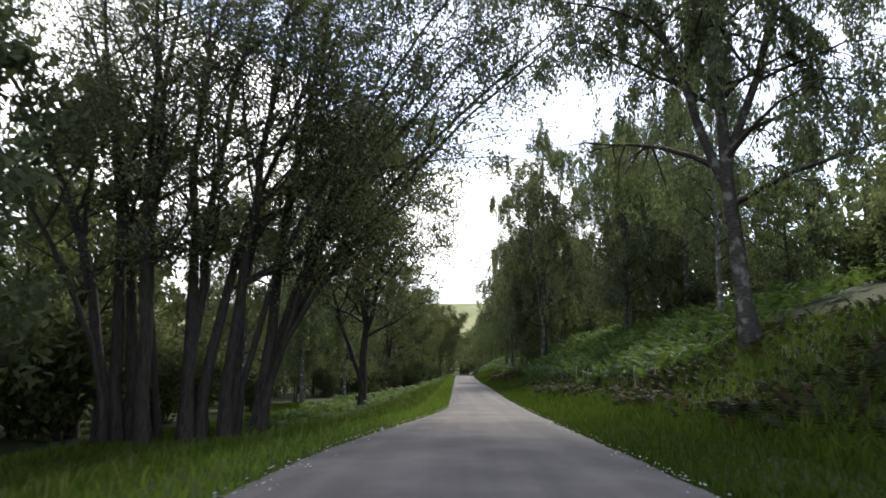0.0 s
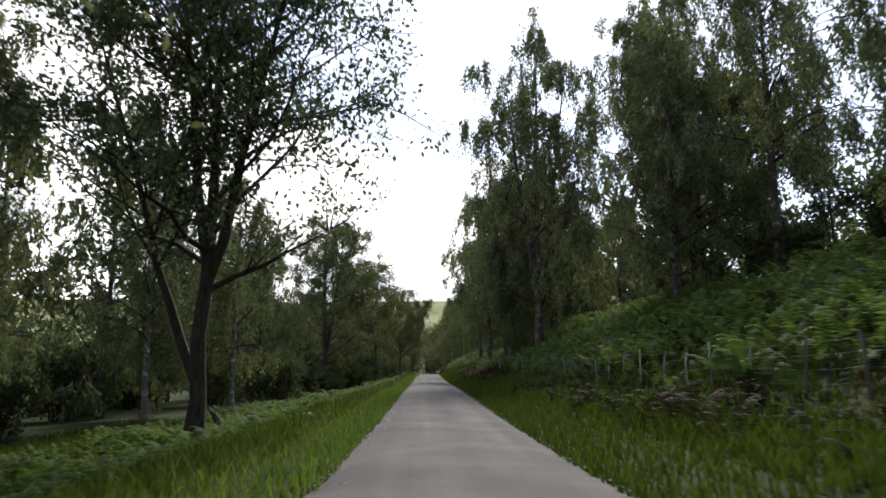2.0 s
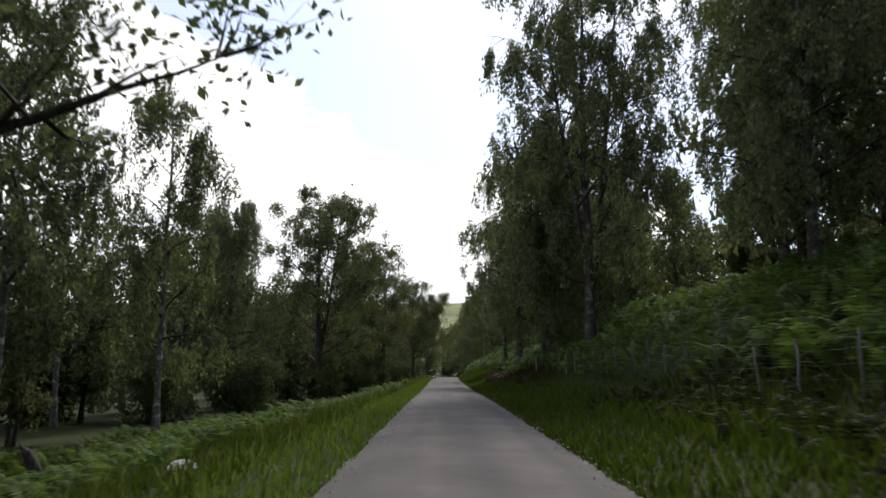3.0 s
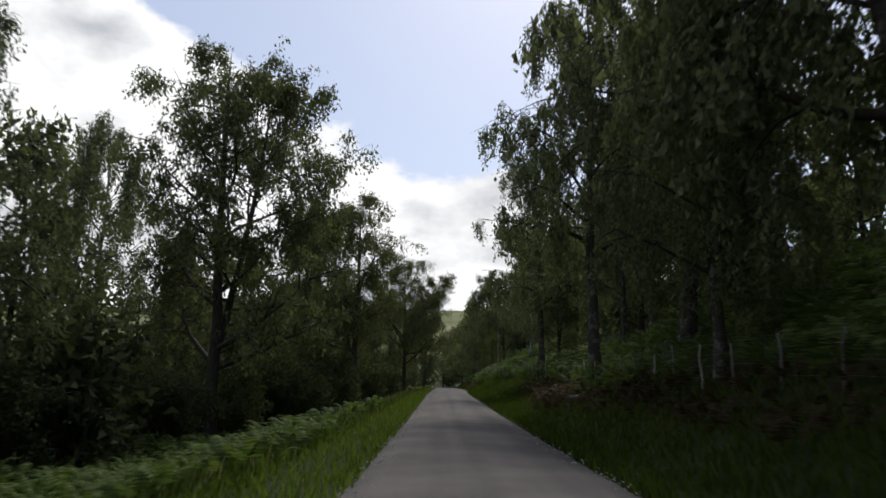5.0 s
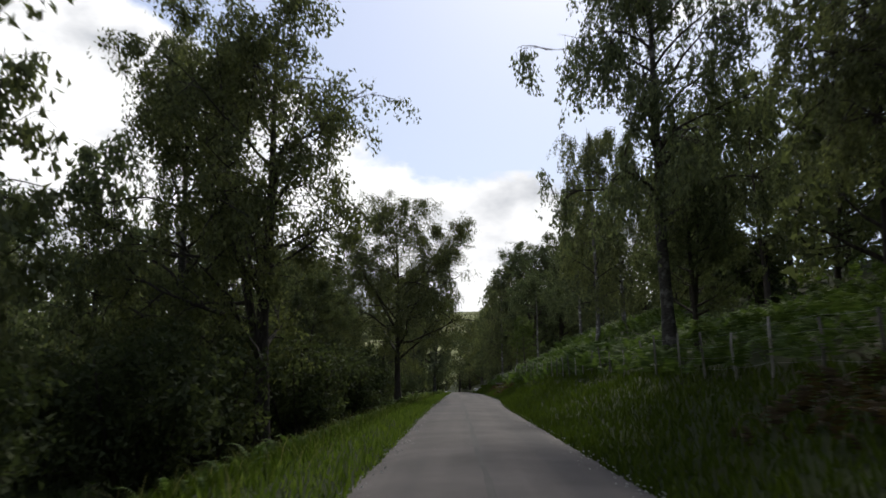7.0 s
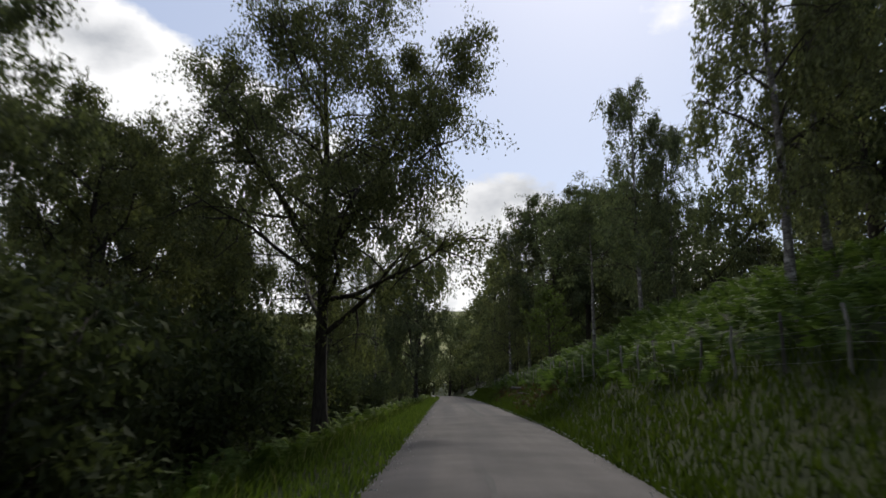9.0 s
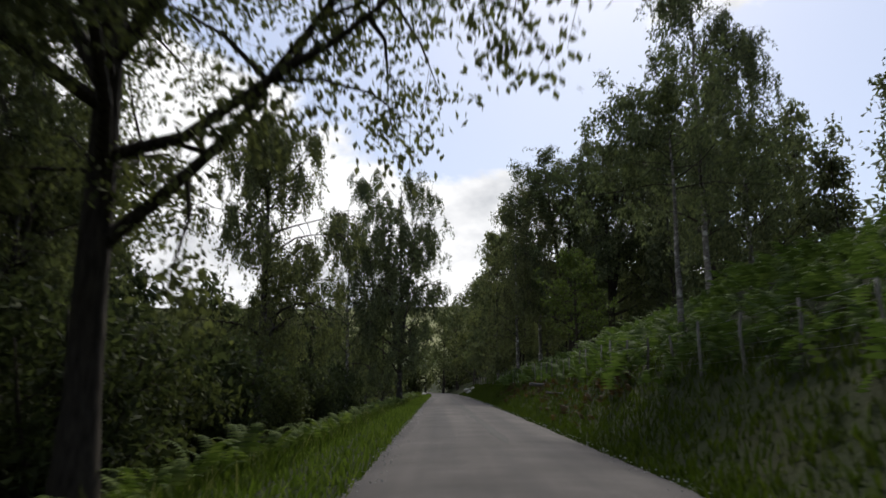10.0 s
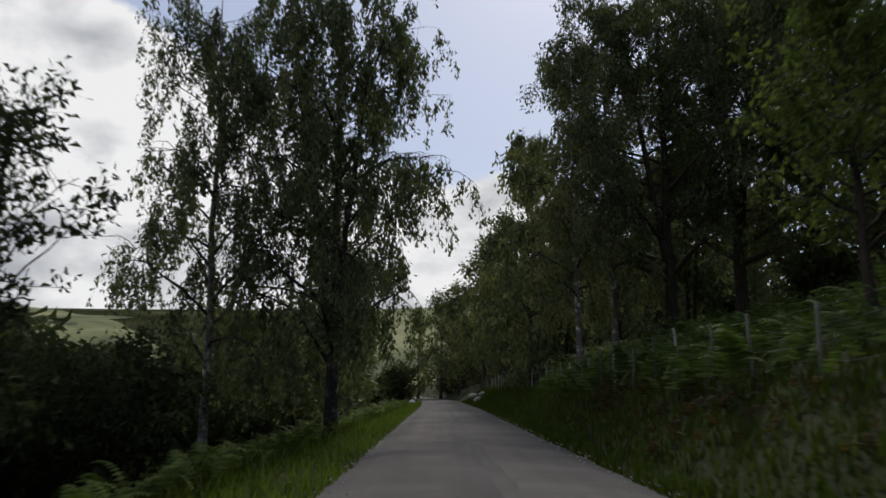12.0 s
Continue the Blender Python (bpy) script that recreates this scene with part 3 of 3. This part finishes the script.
# named trees that repeat a habit: habit, x, y, turn, height in metres
NAMED = (
    (birch_a, 18.7, 60.0, 100, 20.0), (birch_c, 14.2, 63.0, 60, 18.5), (birch_c, 19.8, 74.8, 150, 21.0), (birch_c, 6.6, 82.0, 250, 12.5),
    (birch_a, 6.6, 96.0, 20, 19.0), (birch_a, 11.4, 109.6, 200, 13.0), (birch_a, 7.4, 118.0, 60, 17.5), (oak_b, 9.0, 120.0, 20, 7.0), (birch_b, 13.5, 111.0, 20, 17.0),
    (oak_b, 16.5, 124.0, 250, 9.5), (birch_b, 9.4, 141.0, 330, 15.5), (birch_b, 11.8, 143.0, 110, 15.0), (birch_b, 13.6, 171.0, 70, 18.8), (birch_b, 16.4, 172.5, 200, 15.5),
    (birch_b, 6.6, 196.0, 120, 15.5), (birch_b, 8.8, 199.0, 10, 17.5), (oak_b, 11.6, 199.0, 190, 18.5), (oak_b, 15.6, 200.0, 10, 20.0),
    (oak_b, 20.6, 201.0, 100, 19.5), (oak_b, 13.5, 99.0, 66, 18.0), (birch_b, 17.5, 104.0, 52, 17.0),
    (birch_b, -10.9, 65.0, 75, 14.5), (birch_b, -13.4, 59.0, 160, 16.5), (birch_a, -13.3, 82.0, 40, 13.5), (birch_b, -17.5, 70.0, 130, 14.5),
    (birch_b, -24.0, 114.0, 80, 22.0), (birch_b, -19.5, 102.0, 11, 16.5), (birch_a, -10.8, 121.0, 210, 17.0), (oak_b, -6.3, 117.0, 150, 15.8),
    (birch_b, -19.5, 122.0, 31, 11.5), (birch_a, -7.2, 164.5, 120, 14.5), (birch_b, -6.6, 186.0, 30, 15.6), (birch_c, -2.9, 186.5, 130, 16.0),
    (oak_b, -9.9, 175.0, 144, 7.5), (oak_b, -10.6, 142.0, 77, 12.0), (birch_c, -14.0, 148.0, 222, 13.0), (birch_a, -13.5, 134.0, 31, 13.5),
    (oak_b, -8.2, 130.0, 12, 9.0), (birch_b, -14.5, 46.0, 40, 15.0), (birch_c, -9.2, 151.0, 99, 11.5), (oak_b, -12.6, 150.5, 40, 13.5))
HABIT = {birch_a: 18.5, birch_b: 18.0, birch_c: 19.5, oak_b: 18.5}
for habit, x, y, turn, tall in NAMED:
    plant(habit, x, y, turn, tall / HABIT[habit])

# ivy climbs the leaning birch beside the fence
ivy_rng = np.random.default_rng(95)
ivy_up = ivy_rng.uniform(0.0, 1.0, 1500) ** 1.3 * 7.5
ivy_turn = ivy_rng.uniform(0, 2 * np.pi, 1500)
ivy_out = 0.25 - 0.012 * ivy_up + ivy_rng.uniform(0.0, 0.1, 1500)
ivy_v, ivy_f = leaf_quads(np.column_stack([np.cos(ivy_turn) * ivy_out, np.sin(ivy_turn) * ivy_out, ivy_up]), 0.11, ivy_rng, 0.5, 0.8)
child("ivy", mesh_data("ivy", ivy_v, ivy_f, LEAF_BIRCH), birch_a, "pale-edged ivy leaves clinging to the trunk", "stuff")

# the wood on both sides; trees at negative y are unseen, added for shade
fill = random.Random(8)
for side, count in ((-1, 80), (1, 90)):
    placed, tries, spots_taken = 0, 0, [(x, y) for _, x, y, _, _ in NAMED]
    while placed < count and tries < 6000:
        tries += 1
        y = fill.uniform(-30, 292)
        d = fill.uniform(12.5, 31)
        if side < 0 and (y < 72 and d < 17 or 160 < y < 250):
            continue
        if side > 0 and (122 < y < 190 and d < 16.5 or y < 76 and d < 16 or 78 < y < 100 and d < 21):
            continue
        x = road_x(y) + side * d
        if any(math.hypot(x - a, (y - b) * 0.8) < 3.6 for a, b in spots_taken):
            continue
        spots_taken.append((x, y))
        plant(fill.choice(WOODS), x, y, fill.uniform(0, 360), fill.uniform(0.6, 0.95) if side < 0 and y > 66 else fill.uniform(0.45, 0.65) if side > 0 and y < 56 else fill.uniform(0.8, 1.15))
        placed += 1

# trees that close the end of the road, and a few among the near ones
for x, y, k, size in ((15.0, 104, 1, 1.0), (14.5, 117, 1, 1.0), (-7.5, 222, 1, 0.9), (-8.5, 236, 0, 1.0), (-10.5, 214, 2, 0.62), (-8.5, 208, 2, 0.6), (-5.6, 206, 1, 0.8), (-13.0, 218, 1, 0.62),
                      (5.6, 206, 0, 1.0), (6.9, 212, 0, 1.0), (5.8, 220, 1, 0.9), (8.6, 214, 2, 1.0), (6.0, 230, 1, 0.95), (5.0, 242, 1, 1.0), (9.5, 226, 0, 1.0), (6.5, 252, 2, 1.0),
                      (3.0, 262, 1, 1.0), (0.5, 272, 1, 1.05), (-3.0, 280, 0, 1.0), (4.5, 276, 1, 1.0), (8.5, 268, 1, 0.95), (12.0, 258, 1, 1.0), (-11.5, 250, 1, 0.9), (-14.0, 266, 2, 0.9),
                      (-12.0, 158, 1, 0.75), (-10.5, 168, 1, 0.55), (-14.0, 163, 2, 0.7), (-9.5, 157, 1, 0.5), (-13.0, 128, 1, 0.62), (-15.5, 138, 2, 0.62), (-16.5, 127, 1, 0.66)):
    plant(WOODS[k], x, y, fill.uniform(0, 360), size * fill.uniform(0.92, 1.06))

# undergrowth
for i in range(22):
    y = fill.uniform(246, 285)
    plant(shrub, road_x(y) + fill.uniform(3, 22) * fill.choice((-1, 1)), y, fill.uniform(0, 360), fill.uniform(0.9, 1.5))
for x, y, size in ((-7.0, 165.5, 0.8), (-8.4, 171.5, 1.1), (-6.6, 173.0, 0.85), (-7.2, 181.0, 1.0), (-9.5, 184.0, 1.1)):
    plant(low_shrub, x, y, fill.uniform(0, 360), size)
for x, y, size in ((-6.2, 122.0, 1.0), (-7.4, 126.0, 1.15), (-5.6, 129.5, 0.95), (-7.0, 134.0, 1.2), (-6.4, 139.0, 1.1), (-8.0, 104.0, 0.9), (-7.2, 110.0, 1.0), (-7.6, 114.5, 1.1),
                   (-6.8, 148.5, 1.1), (-7.8, 153.0, 1.15), (-7.0, 158.0, 1.0)):
    plant(low_shrub, x, y, fill.uniform(0, 360), size)
for i in range(56):
    y = 74 + i * 2.7 + fill.uniform(-1, 1)
    plant(low_shrub, road_x(y) - fill.uniform(10.0, 15.5), y, fill.uniform(0, 360), fill.uniform(0.7, 1.1))
for x, y, size in ((-16.5, 14, 0.9), (-18.5, 22, 1.2), (-16.8, 38, 1.0), (-19.5, 31, 1.2), (-15.5, 50, 0.8), (-20.5, 42, 1.3), (-15.2, 6, 0.9)):
    plant(low_shrub, x, y, fill.uniform(0, 360), size)
for i in range(36):
    y = fill.uniform(145, 240)
    plant(shrub, road_x(y) - fill.uniform(13, 24), y, fill.uniform(0, 360), fill.uniform(1.0, 1.5))
for i in range(18):
    y = fill.uniform(-4, 80)
    plant(shrub, road_x(y) - fill.uniform(17, 28), y, fill.uniform(0, 360), fill.uniform(0.7, 1.2))
for i in range(44):
    y = fill.uniform(14, 240)
    plant(shrub, road_x(y) + fill.uniform(17, 26), y, fill.uniform(0, 360), fill.uniform(0.5, 1.0))


# ---------------------------------------------------------------- bracken and grass
def frond_cloud(name, label, count, place, mat, seed, tall=(0.45, 0.95), pairs=8):
    """Arching fern fronds, each a midrib with pairs of tapering leaflets."""
    rng = np.random.default_rng(seed)
    v, f = [], []
    for _ in range(count):
        x, y = place(rng)
        h = rng.uniform(*tall) * (0.85 + 0.55 * noise.noise((x * 0.35, y * 0.22, 2.0)))
        az = rng.uniform(0, 2 * math.pi)
        out = np.array([math.cos(az), math.sin(az), 0.0])
        across = np.array([-out[1], out[0], 0.0])
        o = np.array([x, y, ground_z(x, y)])
        reach = h * rng.uniform(0.7, 1.2)
        us = np.linspace(0.25, 1.0, pairs + 1)
        rib = o + out * (reach * us ** 1.5)[:, None] + np.array([0, 0, 1.0]) * (h * np.sin(us * 1.9))[:, None]
        for i in range(pairs):
            w = h * 0.34 * (1 - us[i]) ** 0.7 + 0.02
            mid = (rib[i] + rib[i + 1]) / 2 + (rib[i + 1] - rib[i]) * 0.5
            b = len(v)
            v += [rib[i], rib[i + 1], mid + across * w + np.array([0, 0, -0.2 * w]), mid - across * w + np.array([0, 0, -0.2 * w])]
            f += [(b, b + 1, b + 2), (b + 1, b, b + 3)]
    return tagged(new(name, mesh_data(name, [tuple(p) for p in v], f, mat)), label, "bracken", kind="stuff")


def band(lo, hi, y0, y1, side):
    """Places between two distances: from the fence on the right, from the road's edge on the left."""
    def place(rng):
        y = rng.uniform(y0, y1)
        near = lo + (fence_x(y) - road_x(y) if side > 0 else half_width(y) + 1.6 * smooth(52, 34, y) - 1.4 * smooth(58, 80, y))
        near += 0.9 * noise.noise((y * 0.1, side * 3.0, 0.5)) + 0.35 * noise.noise((y * 0.45, side, 1.5)) + abs(rng.normal()) * 0.35
        far = hi + (fence_x(y) - road_x(y) if side > 0 else half_width(y))
        return road_x(y) + side * (near + (far - near) * rng.random()), y
    return place


frond_cloud("bracken", "green bracken covering the bank above the fence", 11500, band(-0.4, 9.0, 28, 225, 1), LEAF_BRACKEN, 81, (0.5, 1.05), 11)
frond_cloud("bracken", "green bracken high on the hillside under trees", 5000, band(9.0, 26.0, 0, 225, 1), LEAF_BRACKEN, 82, (0.6, 1.1), 5)
frond_cloud("bracken", "green bracken below the left verge", 4600, band(2.7, 10.0, 30, 97, -1), LEAF_BRACKEN, 83, (0.32, 0.7), 12)
frond_cloud("bracken", "low thin bracken in deep shade below the verge", 1000, band(3.0, 10.0, 95, 134, -1), LEAF_BRACKEN, 88, (0.2, 0.45), 10)
frond_cloud("bracken", "green bracken between the verge and dark shrubs", 5600, band(2.7, 10.0, 132, 240, -1), LEAF_BRACKEN, 89, (0.32, 0.7), 12)
frond_cloud("dead_bracken", "rust-brown dying bracken on the bank", 900, band(-2.2, 0.2, 74, 104, 1), LEAF_RUST, 84, (0.25, 0.6))
frond_cloud("dead_bracken", "rust-brown dying bracken on the shaded bank", 200, band(-3.0, 2.5, 4, 40, 1), LEAF_RUST, 87, (0.25, 0.6))
frond_cloud("dead_bracken", "rust-brown dying bracken under the fence", 320, band(-1.5, -0.2, 154, 186, 1), LEAF_RUST, 85, (0.15, 0.4))
# these fronds carry the dark shade under the fence line as leaf colour
frond_cloud("bracken", "tangled undergrowth on the bank, coloured near black for the shade below the birches", 2600, band(-3.0, 5.0, 0, 56, 1), LEAF_SHADED_HEATH, 86, (0.25, 0.6))


def grass_cloud(name, label, count, place, mat, seed, tall, width=0.012):
    rng = np.random.default_rng(seed)
    xy = np.array([place(rng) for _ in range(count)])
    z = np.array([ground_z(x, y) for x, y in xy])
    base = np.column_stack([xy, z - 0.02])
    az = rng.uniform(0, 2 * np.pi, count)
    h = rng.uniform(*tall, count)
    lean = rng.normal(size=(count, 2)) * 0.35 * h[:, None]
    side = np.column_stack([np.cos(az), np.sin(az), 0 * az]) * (width * rng.uniform(0.7, 1.6, count))[:, None]
    mid = base + np.column_stack([lean * 0.35, h * 0.6])
    tip = base + np.column_stack([lean, h])
    v = np.stack([base - side, base + side, mid + side * 0.7, mid - side * 0.7, tip], 1).reshape(-1, 3)
    k = np.arange(count)[:, None] * 5
    f = (k + np.array([[0, 1, 2, 3]])).tolist() + (k + np.array([[3, 2, 4]])).tolist()
    return tagged(new(name, mesh_data(name, v, f, mat)), label, "grass", kind="stuff")


def verge(lo, hi, side, y0=0.0, y1=240.0, bias=1.6):
    def place(rng):
        y = y0 + (y1 - y0) * rng.random()
        edge = half_width(y) + (side_bay(y) if side < 0 else 0.0)
        return road_x(y) + side * (edge - 0.05 + lo + (hi - lo) * rng.random() ** bias), y
    return place


grass_cloud("grass", "short bright green grass on the left verge", 46000, verge(0.0, 1.9, -1, bias=1.2), GRASS, 91, (0.08, 0.24))
grass_cloud("grass", "rough grey-green grass sloping down into bracken", 42000, verge(1.2, 5.5, -1, 0.0, 240.0, 1.0), ROUGH_SHADED_GRASS, 97, (0.12, 0.4), 0.016)
# right-hand grass has the shade of the trees in its dark colour
grass_cloud("grass", "rough olive grass, coloured darker for shade, on the right verge below the fence", 76000, verge(0.0, 4.4, 1, 20.0, 240.0, 1.3), ROUGH_SHADED_GRASS, 92, (0.1, 0.3), 0.017)
grass_cloud("grass", "short olive grass at the road edge below the bank", 20000, verge(0.0, 4.2, 1, 0.0, 26.0, 1.2), ROUGH_SHADED_GRASS, 96, (0.07, 0.24))
grass_cloud("grass", "long grass coloured dark for the shade on the bank under birches", 30000, verge(1.8, 10.0, 1, 0.0, 58.0, 1.0), ROUGH_SHADED_GRASS, 98, (0.15, 0.42), 0.02)
grass_cloud("grass", "long shaded grass under the alders", 30000, verge(2.4, 13.0, -1, 0.0, 60.0, 1.0), ROUGH_SHADED_GRASS, 95, (0.15, 0.4), 0.018)
grass_cloud("seeding_grass", "pale seeding grass stems along the left verge", 5500, verge(1.0, 4.6, -1, bias=1.0), STRAW, 93, (0.3, 0.6), 0.006)
grass_cloud("seeding_grass", "pale seeding grass stems along the right verge", 200, verge(0.8, 4.0, 1), STRAW, 94, (0.3, 0.6), 0.006)


# ---------------------------------------------------------------- fence
def post_mesh(seed, h):
    rng = np.random.default_rng(seed)
    t = Tubes()
    pts = [(0, 0, -0.3), (0.005, 0, 0.2), (rng.normal() * 0.012, rng.normal() * 0.012, h * 0.7), (rng.normal() * 0.02, rng.normal() * 0.02, h)]
    t.add(pts, (0.034, 0.032, 0.03, 0.027), 7)
    return t.mesh("post", POST_WOOD)


POSTS = [post_mesh(100 + k, 0.95 + 0.06 * k) for k in range(4)]
fence = tagged(new("fence"), "old wire stock fence on weathered round posts", "fence")
fence_rng = random.Random(4)
tops = []
y = 28.0
while y < 240:
    x = fence_x(y) + fence_rng.uniform(-0.05, 0.05)
    p = child("post", POSTS[fence_rng.randrange(4)], fence)
    p.matrix_basis = pose(x, y, ground_z(x, y), fence_rng.gauss(0, 2.5), fence_rng.gauss(0, 2.5), fence_rng.uniform(0, 360))
    tops.append((x, y, ground_z(x, y)))
    y += fence_rng.uniform(1.5, 2.2)
for k, h in enumerate((0.25, 0.5, 0.75, 0.98)):
    t = Tubes()
    for (x0, y0, z0), (x1, y1, z1) in zip(tops[:-1], tops[1:]):
        t.add([(x0 - 0.05, y0, z0 + h), ((x0 + x1) / 2 - 0.05, (y0 + y1) / 2, (z0 + z1) / 2 + h - 0.02), (x1 - 0.05, y1, z1 + h)], (0.002, 0.002, 0.002), 3)
    child("wire", t.mesh("wire", WIRE), fence, "thin galvanised wire strand")


# ---------------------------------------------------------------- logs and stones
def log_thing(label, x, y, turn, length, girth, seed):
    rng = np.random.default_rng(seed)
    t = Tubes()
    n = 7
    us = np.linspace(-0.5, 0.5, n)
    pts = np.column_stack([us * length, rng.normal(size=n) * 0.02, rng.normal(size=n) * 0.015])
    t.add(pts, girth * (1 - 0.35 * np.linspace(0, 1, n)) * rng.uniform(0.92, 1.08, n), 10)
    t.f.append(tuple(range(9, -1, -1)))
    ob = tagged(new("log"), label, "log")
    child("stem", t.mesh("stem", PALE_BARK), ob)
    s = Tubes()
    a = pts[3]
    s.add([a, a + np.array([0.08, 0.12, 0.12]), a + np.array([0.14, 0.2, 0.26])], (girth * 0.4, girth * 0.3, girth * 0.2), 6)
    child("branch_stub", s.mesh("branch_stub", PALE_BARK), ob)
    ob.matrix_basis = pose(x, y, ground_z(x, y) + girth * 1.2, 0, 3, turn)
    return ob


log_thing("pale fallen birch log lying under the fence", 4.9, 169.5, 20, 1.6, 0.09, 1)
log_thing("thin pale branch lying in the verge grass", 4.6, 163.0, 8, 1.3, 0.045, 2)
log_thing("grey fallen log lying in bracken beside the fence", 5.0, 90.5, 35, 1.4, 0.08, 3)


def stone_thing(x, y, size, seed):
    bm = bmesh.new()
    bmesh.ops.create_icosphere(bm, subdivisions=3, radius=1.0)
    for v in bm.verts:
        k = 1 + 0.28 * noise.noise(v.co * 1.3 + Vector((seed, 0, 0))) + 0.1 * noise.noise(v.co * 4 + Vector((0, seed, 0)))
        v.co = Vector((v.co.x * 1.25, v.co.y, v.co.z * 0.72)) * k * size
    me = bpy.data.meshes.new("stone")
    bm.to_mesh(me)
    bm.free()
    me.materials.append(STONE)
    ob = tagged(new("stone", me), "pale lichen-grey stone at the edge of the verge", "stone", "stones at the roadside")
    ob.matrix_basis = pose(x, y, ground_z(x, y) + size * 0.35, 0, 0, seed * 70)
    return ob


STONE = surface("lichened_stone", 3.0, ((0.3, (0.2, 0.2, 0.18)), (0.5, (0.32, 0.32, 0.29)), (0.7, (0.45, 0.44, 0.4))), 0.9, 30.0, 0.6, 0.02)
for k, (dx, y, size) in enumerate(((2.9, 228, 0.35), (3.1, 236, 0.5), (3.6, 232, 0.3), (-3.0, 234, 0.34), (-5.6, 182.5, 0.25))):
    stone_thing(road_x(y) + dx, y, size, k + 1)


stone_thing(-3.9, 48.3, 0.24, 9)


def stump_thing(x, y, tall):
    """A short dead stem, leaning over, broken off at the top."""
    ob = tagged(new("tree_stump"), "short dark leaning tree stump standing in bracken", "stump")
    t = Tubes()
    t.add([(0, 0, -0.2), (0.02, 0, 0.25 * tall), (-0.06, 0, 0.6 * tall), (-0.24, 0.02, 0.92 * tall), (-0.34, 0.02, tall)], (0.19, 0.14, 0.13, 0.11, 0.06), 9)
    child("stem", t.mesh("stem", BARK), ob)
    s = Tubes()
    s.add([(-0.2, 0, 0.86 * tall), (-0.4, 0.05, 1.06 * tall), (-0.48, 0.06, 1.2 * tall)], (0.05, 0.03, 0.012), 6)
    child("broken_branch", s.mesh("broken_branch", BARK), ob)
    ob.matrix_basis = pose(x, y, ground_z(x, y))
    return ob


stump_thing(-7.6, 51.0, 1.0)


# crumbs of gravel along the broken edges of the asphalt
def gravel(count, seed):
    rng = np.random.default_rng(seed)
    y = rng.uniform(0, 215, count)
    right = rng.random(count) < 0.5
    off = np.abs(rng.normal(size=count)) * 0.22
    v, f = [], []
    for yy, r, o in zip(y, right, off):
        x = road_x(yy) + (half_width(yy) + 0.02 - o if r else left_edge(yy) + o)
        s = rng.uniform(0.008, 0.028)
        q = np.array([x, yy, road_z(yy) + 0.018])
        k = len(v)
        a = rng.uniform(0, 6.28)
        v += [tuple(q + np.array([math.cos(a + t) * s, math.sin(a + t) * s, 0])) for t in (0, 2.0, 4.1)] + [tuple(q + np.array([0, 0, s * 0.9]))]
        f += [(k, k + 1, k + 3), (k + 1, k + 2, k + 3), (k + 2, k, k + 3)]
    return tagged(new("gravel", mesh_data("gravel", v, f, STONE)), "loose grey gravel along the road edges", "gravel", kind="stuff")


gravel(4000, 12)


def road_top(x, y):
    """Height of the asphalt at x, y."""
    lo, hi = road_x(y) + left_edge(y), road_x(y) + half_width(y)
    u = min(1.0, max(0.0, (x - lo) / (hi - lo)))
    return road_z(y) + 0.015 + 0.04 * math.sin(math.pi * u)


def seam(y0, y1, x0, x1, width, seed):
    """A wandering dark joint in the asphalt."""
    v, f = [], []
    n = int((y1 - y0) / 0.5)
    for i in range(n + 1):
        y = y0 + (y1 - y0) * i / n
        x = x0 + (x1 - x0) * i / n + 0.07 * noise.noise((y * 0.3, seed, 0))
        w = width * (0.6 + 0.5 * noise.noise((y * 0.9, seed, 5))) * smooth(0, 3, i) * smooth(n, n - 3, i) + 0.004
        v += [(x - w, y, road_top(x - w, y) + 0.005), (x + w, y, road_top(x + w, y) + 0.005)]
        if i:
            k = len(v)
            f.append((k - 4, k - 3, k - 1, k - 2))
    return tagged(new("road_seam", mesh_data("road_seam", v, f, TAR, True)), "dark tarred joint along the asphalt", "road", kind="structure")


seam(92, 132, 0.45, 0.35, 0.07, 1.0)
seam(150, 205, 1.3, 0.9, 0.2, 2.0)


# ---------------------------------------------------------------- far woods
def far_wood(seed, count):
    """Distant trees beyond the near wood: trunks and loose leaf clumps."""
    rng = np.random.default_rng(seed)
    t, spots, sizes = Tubes(), [], []
    for _ in range(count):
        y = rng.uniform(-60, 345)
        if rng.random() < 0.5:
            x = road_x(min(max(y, 0), 210)) + rng.uniform(32, 95)
        else:
            x = -rng.uniform(32 if y < 155 or y > 262 else 58, 100)
        h = rng.uniform(9, 14)
        z = ground_z(x, y)
        t.add([(x, y, z - 0.2), (x, y, z + h * 0.8)], (0.16, 0.05), 5)
        d = rng.normal(size=(170, 3))
        d /= np.linalg.norm(d, axis=1, keepdims=True)
        r = rng.uniform(0.45, 1.0, 170)[:, None] ** 0.6
        spots.append(np.array([x, y, z + h * 0.58]) + d * r * np.array([h * 0.26, h * 0.26, h * 0.44]))
    v, f = leaf_quads(np.concatenate(spots), 0.95, rng, 0.3, 0.7, True)
    tagged(new("far_trunks", t.mesh("far_trunks", BARK)), "thin trunks of the distant wood", "woods", kind="stuff")
    return tagged(new("far_foliage", mesh_data("far_foliage", v, f, LEAF_OAK)), "leafy crowns of the distant wood", "woods", kind="stuff")


far_wood(77, 640)
